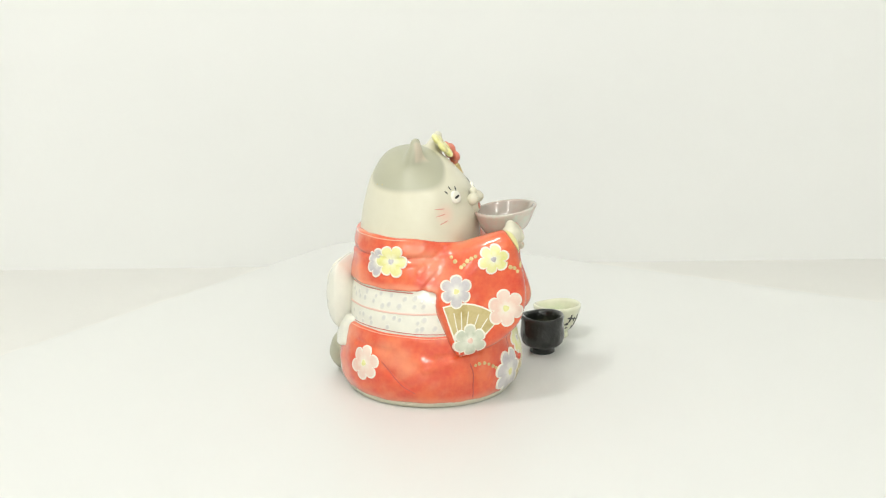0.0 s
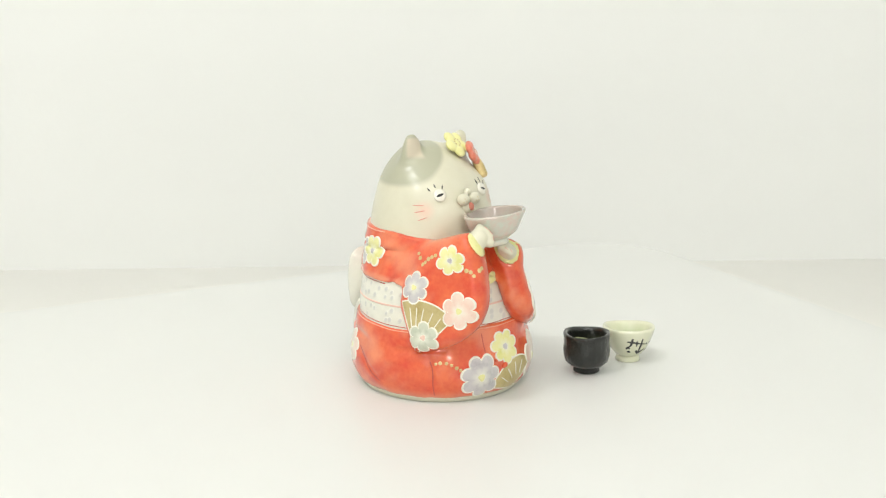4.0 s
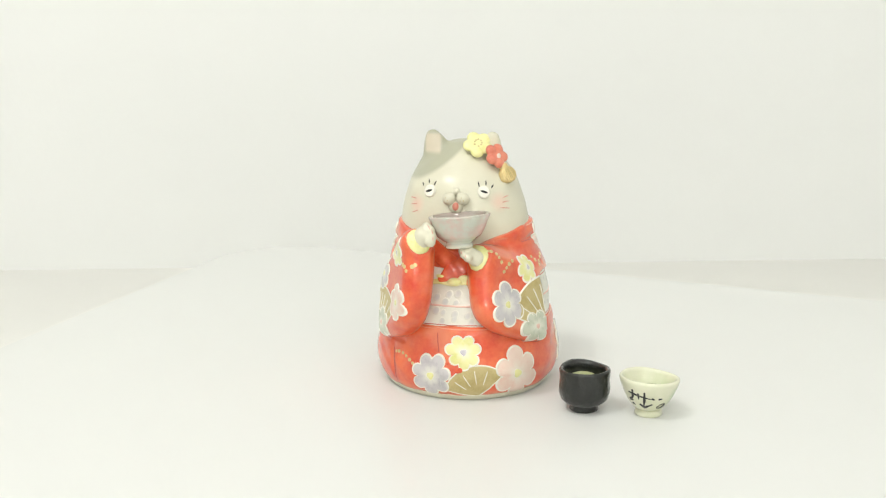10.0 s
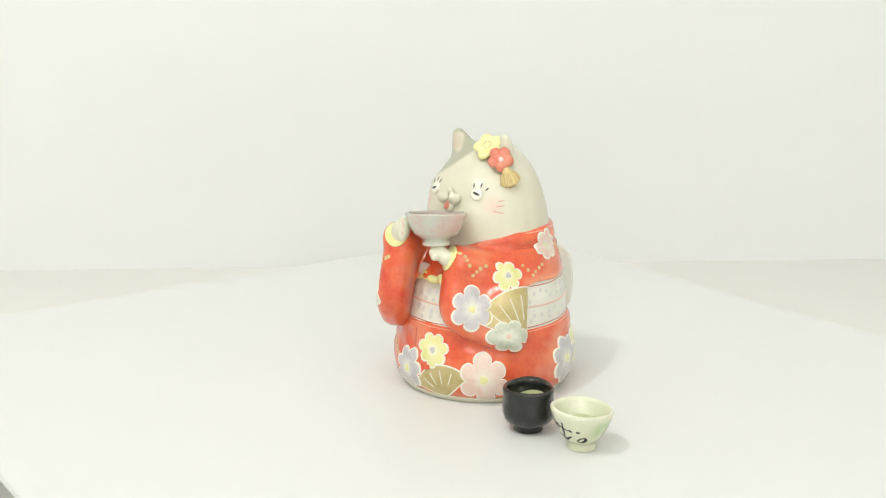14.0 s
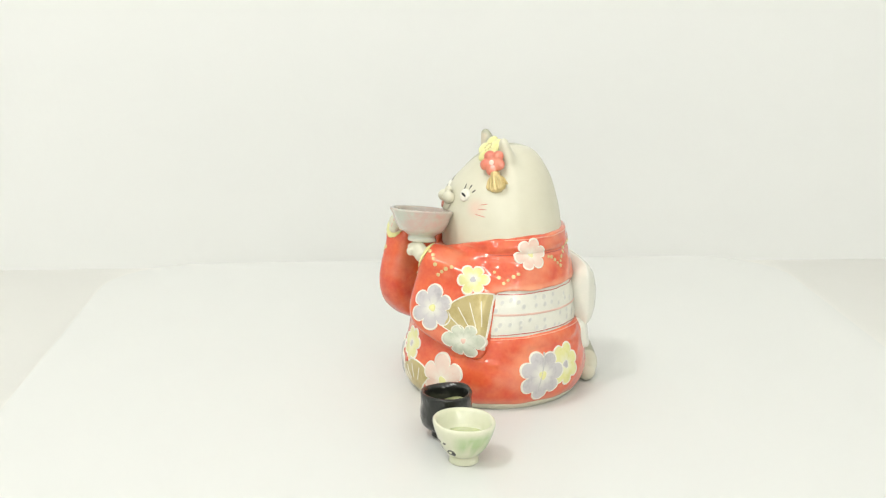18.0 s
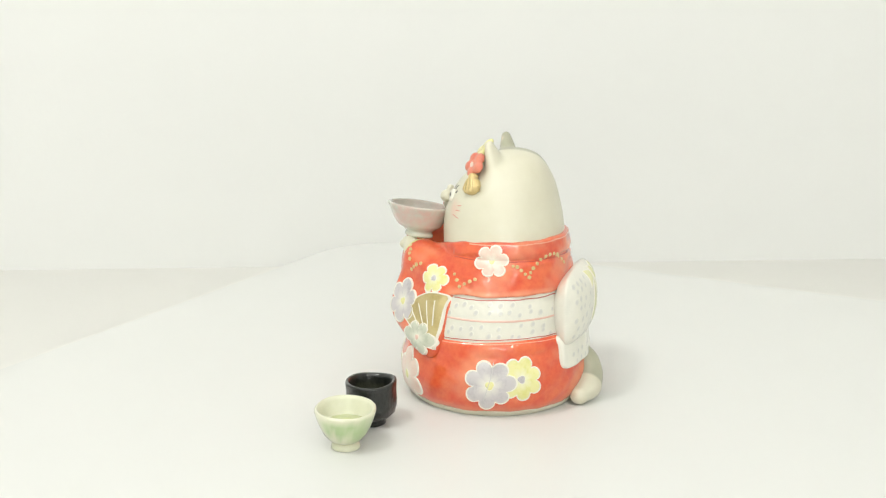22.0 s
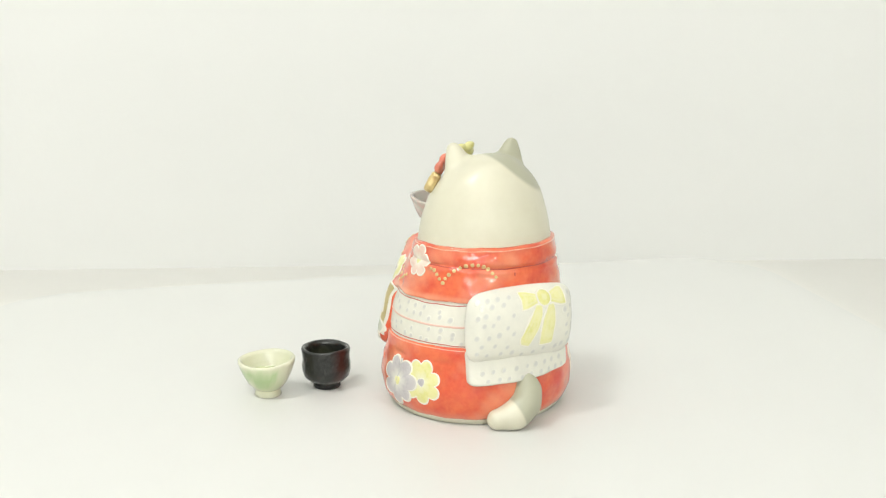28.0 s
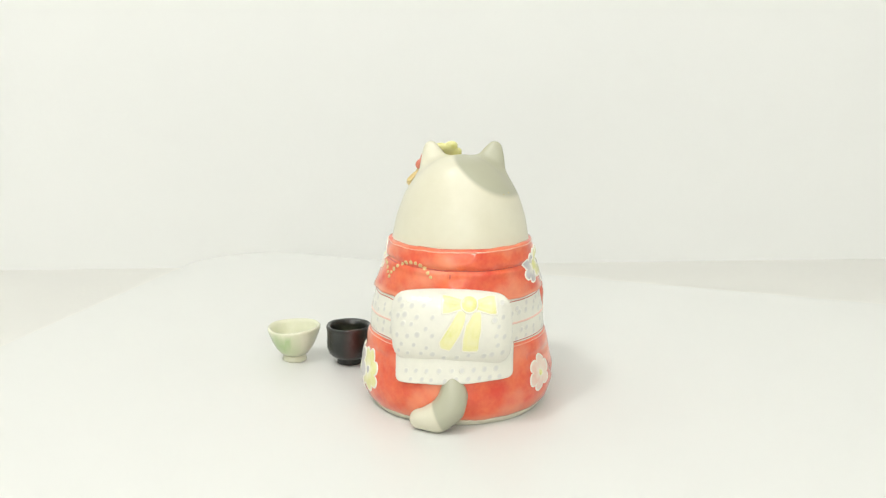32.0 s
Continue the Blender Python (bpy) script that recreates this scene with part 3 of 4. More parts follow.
form_skin(bloom_yellow, (-4, -18, 118), (18, 8, 142), 0.5, YELLOW)
form_skin(bloom_red, (7, -18, 113), (28, 5, 135), 0.5, CORAL)
form_skin(comb, (12, -18, 105), (34, 4, 126), 0.4, GOLD)
form_skin(trim_right, (-40, -64, 62), (-6, -28, 96), 0.6, YELLOW)
form_skin(trim_left, (-2, -60, 58), (30, -26, 92), 0.6, YELLOW)
form_skin(sash, (-40, -47, 57), (40, -20, 67), 0.6, YELLOW)
form_skin(fold_over, (-16, -46, 58), (26, -20, 90), 0.6, RED)
form_skin(fold_under, (-28, -44, 60), (10, -20, 90), 0.6, RED)
form_skin(vest_white, (-18, -44, 60), (-1, -31, 72), 0.6, SLIP)



# ---------- painted and carved ornament, laid on the form ----------
pillow_chart = charted(pillow, (-44, 18, 18), (40, 64, 82), 1.0)
flap_chart = charted(flap, (-46, 20, 12), (44, 64, 62), 1.0)
coat_chart = charted(coat, (-66, -74, 20), (62, 52, 100), 1.0)
obi_chart = charted(obi, (-58, -58, 30), (58, 58, 68), 1.0)
skirt_chart = charted(skirt, (-66, -66, -6), (66, 66, 46), 1.0)


def settle_on(form, p, lift):
    """Moves points (n x 3) onto the form's surface and lifts them off it by a hair."""
    q = np.array(p, float).T
    for _ in range(8):
        q = q - np.clip(form(list(q)), -3, 3) * slope(form, list(q))
    return (q + slope(form, list(q)) * lift).T, slope(form, list(q)).T


def tangent_frame(form, centre, turn=0.0):
    at, n = settle_on(form, [centre], 0)
    n = slope(form, [np.array([c]) for c in at[0]], 3.0)[:, 0]
    u = np.cross((0, 0, 1), n)
    u /= np.linalg.norm(u)
    v = np.cross(n, u)
    c, s = math.cos(radians(turn)), math.sin(radians(turn))
    return at[0], u * c + v * s, v * c - u * s, n


def drop_on(form, centre, flat, lift, turn=0.0, reach=14.0):
    """Lays plane points (n x 2) round a centre on the form along the local normal."""
    at, u, v, n = tangent_frame(form, centre, turn)
    flat = np.asarray(flat, float)
    p = (at + flat[:, :1] * u + flat[:, 1:] * v + n * 8.0).T
    gone = np.zeros(p.shape[1])
    for _ in range(40):
        d = np.clip(form(list(p)) * 0.8, -1, 3)
        d = np.where(gone + d > reach, reach - gone, d)
        p = p - n[:, None] * d
        gone = gone + d
    off = form(list(p)) > 0.4
    if off.any():
        p[:, off] = settle_on(form, p[:, off].T, 0)[0].T
    return (p + n[:, None] * np.asarray(lift)).T


def blot(form, centre, edge, mat, lift=0.4, rim=0.8, rim_mat=None, turn=0.0, seg=72, tones=(0, 0, 0, 0, 0)):
    """A patch of glaze whose outline is edge(angle), with an optional rim of bare white slip."""
    ang = np.arange(seg) * 2 * math.pi / seg
    out = np.array([edge(a) for a in ang])
    rings = [0.001, 0.3, 0.6, 0.82, 1.0]
    flat = np.concatenate([np.stack([out * f * np.cos(ang), out * f * np.sin(ang)], 1) for f in rings])
    lifts = np.repeat([lift, lift, lift, lift * 0.95, lift * 0.7], seg)
    tone = np.repeat(np.array(tones, float), seg)
    if rim_mat is None:
        flat = np.concatenate([flat, np.stack([(out + 0.1) * np.cos(ang), (out + 0.1) * np.sin(ang)], 1)])
        lifts = np.concatenate([lifts, np.full(seg, -0.5)])
        tone = np.concatenate([tone, np.zeros(seg)])
    quads = lambda k: [(k * seg + i, k * seg + (i + 1) % seg, (k + 1) * seg + (i + 1) % seg, (k + 1) * seg + i) for i in range(seg)]
    n = len(flat) // seg
    add_skin(drop_on(form, centre, flat, lifts, turn), [f for k in range(n - 1) for f in quads(k)], mat, tone)
    if rim_mat is not None:
        steps = [(0.0, lift * 0.7), (0.12, lift * 0.95), (rim * 0.75, lift * 0.95), (rim, lift * 0.4), (rim + 0.15, -0.5)]
        flat = np.concatenate([np.stack([(out + w) * np.cos(ang), (out + w) * np.sin(ang)], 1) for w, _ in steps])
        lifts = np.repeat([h for _, h in steps], seg)
        add_skin(drop_on(form, centre, flat, lifts, turn), [f for k in range(len(steps) - 1) for f in quads(k)], rim_mat)


def blossom(form, centre, r, mat, heart, petals_n=6, turn=0.0, lift=0.4, deep=0.36, squeeze=1.0, rim=0.9, vary=0.04):
    """A painted plum blossom with a white outline and a small heart."""
    def edge(a):
        k = a * petals_n / 2
        lobe = abs(math.cos(k)) ** 0.5
        base_r = (r - rim) * (1 - deep + deep * lobe) * 1.03 * (1 + vary * math.sin(2 * a + r) + vary * math.sin(3 * a + 2 * r))
        return base_r / math.sqrt((math.cos(a) / squeeze) ** 2 + math.sin(a) ** 2)
    blot(form, centre, edge, mat, lift, rim, SLIP, turn, 96, (0.9, 0.55, 0, 0, 0.12))
    if heart is not None:
        blot(form, centre, lambda a: r * (0.17 + 0.02 * math.sin(3 * a)), heart, lift + 0.22, 0.3, SLIP, turn, 20)


def fan(form, centre, r, a0, a1, ribs, lift=0.3, inner=0.3):
    """A folding fan round its middle; the angles of its ends and ribs are in degrees from upright, clockwise."""
    mid = np.array([math.sin(radians((a0 + a1) / 2)), math.cos(radians((a0 + a1) / 2))]) * r * 0.62
    def edge(a):
        dx, dy = math.cos(a), math.sin(a)
        best = 99.0
        b = mid[0] * dx + mid[1] * dy
        q = mid @ mid - r * r
        best = min(best, -b + math.sqrt(max(b * b - q, 0)))
        for w, s in ((a0, 1), (a1, -1)):
            nx, ny = -math.cos(radians(w)) * s, math.sin(radians(w)) * s
            den = nx * dx + ny * dy
            if den > 1e-6:
                best = min(best, -(nx * mid[0] + ny * mid[1]) / den)
        return max(best, 0.4)
    where, u, v, n = tangent_frame(form, centre)
    at = where - u * mid[0] - v * mid[1]
    blot(form, where, edge, OCHRE, lift, 0.8, SLIP, 0, 96)
    for w in ribs:
        d = np.array([math.sin(radians(w)), math.cos(radians(w))])
        pts = [at + u * d[0] * r * f + v * d[1] * r * f for f in np.linspace(inner, 0.88, 7)]
        strip(form, pts, 0.55, SLIP, lift + 0.25)


def strip(form, pts, width, mat, lift=0.22, taper=True):
    """A brushed or carved line over the form through points."""
    p = np.array(pts, float)
    t = np.concatenate([[0], np.cumsum(np.linalg.norm(np.diff(p, axis=0), axis=1))])
    m = max(int(t[-1] / 0.9), 3)
    s = np.linspace(0, t[-1], m)
    c = np.stack([np.interp(s, t, p[:, i]) for i in range(3)], 1)
    for _ in range(2):
        c[1:-1] = (c[:-2] + 2 * c[1:-1] + c[2:]) / 4
    c, n = settle_on(form, c, 0)
    d = np.gradient(c, axis=0)
    side = np.cross(d, n)
    side /= np.linalg.norm(side, axis=1)[:, None] + 1e-9
    half = np.full(m, width / 2)
    if taper:
        half[0] *= 0.35
        half[-1] *= 0.35
    rows = []
    for k, h in ((-1.15, -0.3), (-0.8, lift), (0.8, lift), (1.15, -0.3)):
        rows.append(c + side * (half * k)[:, None] + n * h)
    faces = [(r * m + i, r * m + i + 1, (r + 1) * m + i + 1, (r + 1) * m + i) for r in range(3) for i in range(m - 1)]
    add_skin(np.concatenate(rows), faces, mat)


def dots(form, pts, r, mat, lift=0.3):
    for i, c in enumerate(pts):
        k = r * (0.85 + 0.3 * ((i * 37) % 10) / 10)
        blot(form, c, lambda a: k, mat, lift, seg=10)


# sleeve on the cat's right
blossom(coat_chart, (-31.9, -45.2, 79.3), 8.0, YELLOW, LILAC, 6, 20)
blossom(coat_chart, (-41.6, -28.1, 63.5), 8.4, LILAC, YELLOW, 6, 90)
fan(coat_chart, (-41.0, -34.9, 45.6), 28.0, -18, 45, (-9, 0, 9, 22, 34))
blossom(coat_chart, (-30.8, -51.5, 53.7), 9.8, PINK, YELLOW, 6, 100, lift=0.6)
blossom(coat_chart, (-41.8, -35.6, 38.0), 8.6, SAGE, PINK, 6, 30, lift=0.8)
dots(coat_chart, [(-34.0, -23.1, 79.4), (-35.3, -25.4, 77.7), (-37.4, -29.1, 75.6), (-36.8, -30.5, 76.8), (-35.6, -31.9, 78.6), (-34.8, -33.9, 79.8), (-34.1, -35.9, 80.9)], 1.1, GOLD)
dots(coat_chart, [(-28.2, -50.9, 76.9), (-27.1, -52.8, 74.8), (-26.0, -54.9, 74.2), (-25.1, -56.6, 72.4), (-21.5, -57.1, 74.9), (-19.8, -55.9, 75.5)], 1.1, GOLD)
# sleeve on the cat's left
blossom(coat_chart, (36.3, -24.1, 68.8), 8.6, YELLOW, LILAC, 6, 60, squeeze=0.92)
fan(coat_chart, (40.0, -28.0, 49.0), 29.0, -64, 6, (-49, -34, -19, -5), lift=0.8, inner=0.42)
blossom(coat_chart, (26.6, -42.9, 52.4), 11.6, LILAC, YELLOW, 6, 25, lift=0.95)
blossom(coat_chart, (41.4, -30.6, 37.8), 8.7, SAGE, PINK, 6, 0, lift=1.15, squeeze=1.35)
dots(coat_chart, [(15.6, -43.0, 81.6), (18.1, -42.1, 81.1), (20.8, -41.1, 79.6), (22.2, -41.3, 77.6), (23.4, -40.7, 74.8), (24.6, -39.4, 69.4), (25.7, -37.8, 71.2), (26.9, -36.0, 72.8), (28.6, -33.4, 74.1)], 1.0, GOLD)
dots(coat_chart, [(36.2, -12.5, 71.5), (38.4, -10.7, 69.0), (40.3, -8.8, 66.2), (40.1, -6.3, 67.7), (40.0, -3.4, 69.2), (39.8, -0.7, 70.4)], 0.95, GOLD)
dots(coat_chart, [(34.7, 17.8, 77.4), (33.9, 19.8, 76.9), (33.3, 21.8, 75.0), (32.8, 23.6, 73.1), (31.9, 25.6, 71.3)], 0.95, GOLD)
dots(coat_chart, [(30.9, 26.0, 73.6), (29.3, 27.0, 75.6), (27.1, 28.5, 77.6), (24.8, 30.2, 79.3), (22.3, 32.0, 80.5), (19.6, 33.7, 81.0), (17.0, 35.2, 81.0), (14.6, 36.4, 80.2), (12.6, 37.4, 78.9), (10.7, 38.4, 76.9), (9.1, 39.1, 74.9)], 1.0, GOLD)
# shoulders and skirt
blossom(coat_chart, (36.9, 7.4, 79.9), 8.6, PINK, YELLOW, 6, 10, vary=0.03)
blossom(coat_chart, (-39.6, 15.2, 75.2), 7.6, LILAC, None, 6, 30)
blossom(coat_chart, (-41.2, 7.4, 76.6), 8.6, YELLOW, LILAC, 6, 0, lift=0.75)
blossom(skirt_chart, (50.6, 9.7, 18.0), 13.2, LILAC, YELLOW, 7, 5, lift=0.75)
blossom(skirt_chart, (44.9, 25.4, 20.6), 11.4, YELLOW, LILAC, 7, 20)
blossom(skirt_chart, (-45.8, 22.0, 21.3), 9.6, PINK, YELLOW, 6, 80)
blossom(skirt_chart, (4.3, -48.6, 27.0), 9.6, YELLOW, LILAC, 7, 15, lift=0.55)
fan(skirt_chart, (9.9, -50.6, 12.4), 18.0, -78, 46, (-56, -33, -9, 17), inner=0.45)
blossom(skirt_chart, (-13.3, -49.4, 13.4), 11.8, LILAC, YELLOW, 7, 10, lift=0.7)
blossom(skirt_chart, (32.6, -39.9, 13.9), 13.6, PINK, YELLOW, 6, 95, lift=0.7)
dots(skirt_chart, [(-3.7, -50.6, 21.1)], 1.0, RED, 0.9)
dots(skirt_chart, [(1.4, -51.2, 17.0), (2.8, -51.2, 17.6)], 1.3, RED, 0.9)
dots(skirt_chart, [(-34.8, -36.9, 22.3), (-32.8, -38.5, 22.7), (-30.2, -40.6, 22.5), (-28.1, -42.4, 21.4), (-25.9, -44.0, 19.8), (-24.1, -45.2, 18.4)], 0.95, GOLD)
# carved seams
strip(skirt_chart, [(-36.6, -34.6, 24.0), (-36.4, -35.9, 20.6), (-36.6, -36.6, 14.0), (-34.5, -35.5, 3.5)], 0.7, GROOVE_AND_GAP_SHADE, 0.12)
strip(skirt_chart, [(-10.0, -45.5, 36.3), (-9.7, -47.1, 30.8), (-9.2, -48.6, 26.0)], 0.6, GROOVE_AND_GAP_SHADE, 0.12)
strip(skirt_chart, [(-8.9, -48.9, 24.0), (-8.0, -50.0, 16.0), (-7.2, -49.5, 6.5)], 0.4, GREY_SPOT, 0.95)
strip(skirt_chart, [(-49.3, 11.2, 24.3), (-51.6, 4.0, 17.8), (-51.5, -2.5, 11.9), (-50.0, -8.5, 8.5)], 0.6, GROOVE_AND_GAP_SHADE, 0.12)
strip(skirt_chart, [(49.3, 11.5, 30), (50.6, 10.5, 22), (50.0, 6.5, 10)], 0.45, GREY_SPOT, 0.98)
seam = [(39 * math.cos(radians(w)), 36 * math.sin(radians(w)) + 4) for w in range(-32, 196, 6)]
strip(coat_chart, [(x, y, seam_height(x, y)) for x, y in seam], 0.6, GROOVE_AND_GAP_SHADE, 0.08)
strip(coat_chart, [(-0.8, 40.2, 77.4), (-0.8, 40.4, 74.6)], 0.9, GROOVE_AND_GAP_SHADE, 0.14)
for z0, z1, mat, wide in ((50.6, 49.8, PINK_LINE, 1.1),):
    ring = []
    for k in range(73):
        a = 2 * math.pi * k / 72
        ring.append((46 * math.sin(a), -44 * math.cos(a), z0 + (z1 - z0) * (0.5 - 0.5 * math.cos(a))))
    strip(obi_chart, ring, wide, mat, 0.16, False)
# pale edges where the red glaze runs thin, and gap shade painted on the obi beside them
back = [(46 * math.cos(radians(w)), 44 * math.sin(radians(w)) + 2) for w in range(-20, 196, 6)]
strip(coat_chart, [(x, y, 62.5) for x, y in back], 0.55, THIN_RED, 0.1)
strip(obi_chart, [(x, y, 61.5) for x, y in back], 0.5, GROOVE_AND_GAP_SHADE, 0.1)
strip(coat_chart, [(x * 0.84 - 2, y * 0.8 + 4, 87.9) for x, y in back], 0.6, THIN_RED, 0.1)
rim_ring = [(48 * math.sin(radians(w)), -47.5 * math.cos(radians(w))) for w in range(0, 361, 6)]
strip(skirt_chart, [(x, y, 38.6 + 0.6 * math.sin(3 * math.atan2(y, x))) for x, y in rim_ring], 0.5, THIN_RED, 0.1, False)
strip(obi_chart, [(x, y, 40.0 + 0.6 * math.sin(3 * math.atan2(y, x))) for x, y in rim_ring], 0.5, GROOVE_AND_GAP_SHADE, 0.1, False)
# the ribbon painted on the obi's knot
def straight_edge(pts):
    """The reach of a star-shaped outline at each angle."""
    def edge(a):
        dx, dy = math.cos(a), math.sin(a)
        best = 30.0
        for (x0, y0), (x1, y1) in zip(pts, pts[1:] + pts[:1]):
            ex, ey = x1 - x0, y1 - y0
            den = dx * ey - dy * ex
            if abs(den) > 1e-9:
                far, along = (x0 * ey - y0 * ex) / den, (x0 * dy - y0 * dx) / den
                if far > 0 and -0.001 <= along <= 1.001:
                    best = min(best, far)
        return best
    return edge


for at, pts in (((-19.0, 52, 66.0), [(-5.0, -1.8), (-5.0, 1.9), (2.6, 4.8), (5.4, 4.6), (6.0, -4.6), (2.6, -4.4)]), ((-4.3, 52, 65.4), [(5.0, -1.8), (5.0, 1.8), (-2.6, 4.2), (-6.4, 4.8), (-5.6, 0.4), (-5.8, -4.8), (-2.6, -4.4)]),
                ((-4.6, 52.8, 52.4), [(5.2, 9.2), (1.8, 9.6), (-2.2, 2.6), (-7.6, -6.4), (-7.2, -9.6), (-2.6, -10.8), (2.4, -2.2), (4.8, 4.4)]), ((-15.2, 52.8, 52.0), [(-1.4, 9.2), (2.2, 9.4), (2.0, 0.6), (1.0, -5.2), (0.8, -10.6), (-7.0, -10.6), (-6.6, -4.2), (-5.2, 2.4)])):
    blot(pillow_chart, at, straight_edge(pts), YELLOW, 0.4, 0.75, SLIP, seg=72, tones=(0.25, 0.1, 0.3, 0.05, 0.3))
blot(pillow, (-11.5, 52, 65.8), lambda a: 3.6 + 0.5 * abs(math.sin(a)), YELLOW, 0.9, 0.8, SLIP, seg=28, tones=(0.5, 0.3, 0, 0, 0.2))
# soft grey spots on the obi and its knot
spot_rng = random.Random(5)
SPOT = dict(turn=60, seg=16, tones=(0.25, 0.28, 0.42, 0.75, 1.0))


def spot_edge(r):
    k = r * spot_rng.uniform(0.85, 1.2)
    return lambda a: k + 0.2 * math.cos(2 * a)


for i in range(7):
    for j in range(10):
        x, z = -30 + 6.2 * j + (3.1 if i % 2 else 0) + spot_rng.uniform(-1.2, 1.2), 38.5 + 4.9 * i + spot_rng.uniform(-1.0, 1.0)
        bow = (-27 < x < 4 and z > 59.5) or (-23.5 < x < 4.5 and 40 < z <= 59.5)
        if -31 < x < 27 and not bow and z < 69:
            blot(pillow_chart, (x, 51, z), spot_edge(1.55), GREY_SPOT, 0.06, **SPOT)
for j in range(10):
    for z in (25.6, 30.0):
        x = -29 + 6.0 * j + (3 if z > 26 else 0) + spot_rng.uniform(-0.8, 0.8)
        if x < 24:
            blot(flap_chart, (x, 50, z - 0.05 * x), spot_edge(1.5), GREY_SPOT, 0.06, **SPOT)
for k in range(44):
    a = 2 * math.pi * k / 44
    for z in (42.5, 46.5, 54, 58.5):
        b = a + spot_rng.uniform(-0.05, 0.05)
        front = abs(math.sin(b / 2)) < 0.36
        p = (46 * math.sin(b), -44 * math.cos(b), z + spot_rng.uniform(-1.4, 1.4))
        if spot_rng.random() < 0.85:
            blot(obi_chart, p, spot_edge(1.9 if front else 1.45), GREY_SPOT, 0.06, **SPOT)
# the face
for x, tilt in ((-17.2, 18), (10.6, -20)):
    n_at = (x, -19.0, 107.4)
    blot(head, n_at, lambda a: 3.35, SLIP, 1.3, seg=40)
    blot(head, n_at, lambda a: 1.0 / math.sqrt((math.cos(a) / 2.5) ** 2 + (math.sin(a) / 0.75) ** 2), BLACK, 1.5, turn=tilt, seg=24)
for a, b in (((-21.2, -13.5, 110.9), (-20.4, -14.8, 109.5)), ((-17.9, -14.4, 112.5), (-17.7, -15.5, 110.9)), ((-14.0, -16.2, 112.0), (-14.9, -17.0, 110.3)),
             ((7.0, -16.5, 112.5), (7.7, -17.7, 110.3)), ((10.7, -14.9, 112.8), (10.8, -16.3, 110.7)), ((14.4, -14.4, 110.9), (13.3, -15.8, 109.5))):
    strip(head, [(x + 0.3, y, z - 0.9) for x, y, z in (a, b)], 0.85, BLACK, 0.2)
for a, b in (((-28.3, -11.4, 102.8), (-24.4, -15.2, 102.7)), ((-28.9, -12.9, 98.9), (-24.7, -16.5, 100.0)), ((-28.3, -15.0, 94.8), (-24.4, -17.9, 96.6)),
             ((19.9, -14.1, 103.9), (22.6, -11.5, 104.7)), ((19.9, -15.5, 101.6), (23.4, -12.4, 101.9)), ((19.3, -17.3, 99.1), (24.1, -13.3, 98.1))):
    strip(head, [a, b], 0.5, ROSE, 0.15)
dots(head, [(-26.1, 20.7, 114.0), (-28.2, 17.0, 114.4)], 0.35, OCHRE, 0.12)
dots(muzzle, [(-8.0, -29.7, 106.2), (-7.0, -30.0, 104.6), (-8.6, -29.4, 104.2), (0.6, -29.9, 106.3), (1.6, -29.9, 104.7), (-0.2, -29.8, 104.5)], 0.3, OCHRE, 0.1)
for a, b in (((-13.9, -51.4, 95.8), (-12.4, -53.0, 93.8)), ((-11.4, -53.4, 94.2), (-10.6, -54.4, 91.8)), ((-10.6, -54.8, 90.8), (-10.5, -55.5, 88.8))):
    strip(hand_right, [a, b], 0.5, ROSE, 0.12)
for a, b in (((2.9, -48.7, 81.9), (4.0, -50.0, 80.6)), ((5.4, -50.0, 80.4), (6.2, -50.8, 79.0))):
    strip(hand_left, [a, b], 0.45, ROSE, 0.12)
blot(chin, (-2.8, -29.5, 101.6), lambda a: 1.0 / math.sqrt((math.cos(a) / 1.7) ** 2 + (math.sin(a) / 2.2) ** 2), LIP, 0.25, seg=24)
for k in range(8):
    blot(bloom_yellow, (6.5 + 1.9 * math.cos(0.785 * k), -6.0 + 0.4 * math.sin(0.785 * k), 132.6 + 1.9 * math.sin(0.785 * k)), lambda a: 0.5, OCHRE, 0.2, seg=8)
blot(bloom_red, (19.6, -10, 127.0), lambda a: 1.3, PINK, 0.35, seg=20)
for x in (-0.72, -0.44, -0.16, 0.12, 0.4, 0.68):
    strip(comb, [COMB_TOP + COMB_ALONG * 3.0 + COMB_SIDE * x * 2.6 + COMB_FACE * 2.6, COMB_TOP + COMB_ALONG * 6.0 + COMB_SIDE * x * 4.4 + COMB_FACE * 2.6, COMB_TOP + COMB_ALONG * 9.4 + COMB_SIDE * x * 4.9 + COMB_FACE * 2.2], 0.45, OCHRE, 0.1)

me = mesh_of("cat_figurine", (np.concatenate(skin_v) / 1000).tolist(), skin_f, GLAZES, skin_m, {"tone": np.concatenate(skin_tone), "blush": np.concatenate(skin_blush)})
me.normals_split_custom_set_from_vertices(np.concatenate(skin_n).tolist())
cat = tagged(new("cat_figurine", me), "glazed ceramic cat in a red flowered kimono holding a bowl", "figurine")


# ---------- the two miniature tea cups ----------
def lathe(points, wobble, seg=56):
    """A turned wall from (radius, height) points in millimetres, with a hand-made unevenness."""
    bm = bmesh.new()
    rings = []
    for r, z in points:
        ring = []
        for k in range(seg):
            a = 2 * math.pi * k / seg
            w = wobble(a, z)
            ring.append(bm.verts.new((r * w[0] * math.cos(a) / 1000, r * w[0] * math.sin(a) / 1000, (z + w[1]) / 1000)))
        rings.append(ring)
    for a, b in zip(rings, rings[1:]):
        for k in range(seg):
            bm.faces.new((a[k], a[(k + 1) % seg], b[(k + 1) % seg], b[k]))
    bm.faces.new(rings[0])
    bm.faces.new(rings[-1])
    return bm


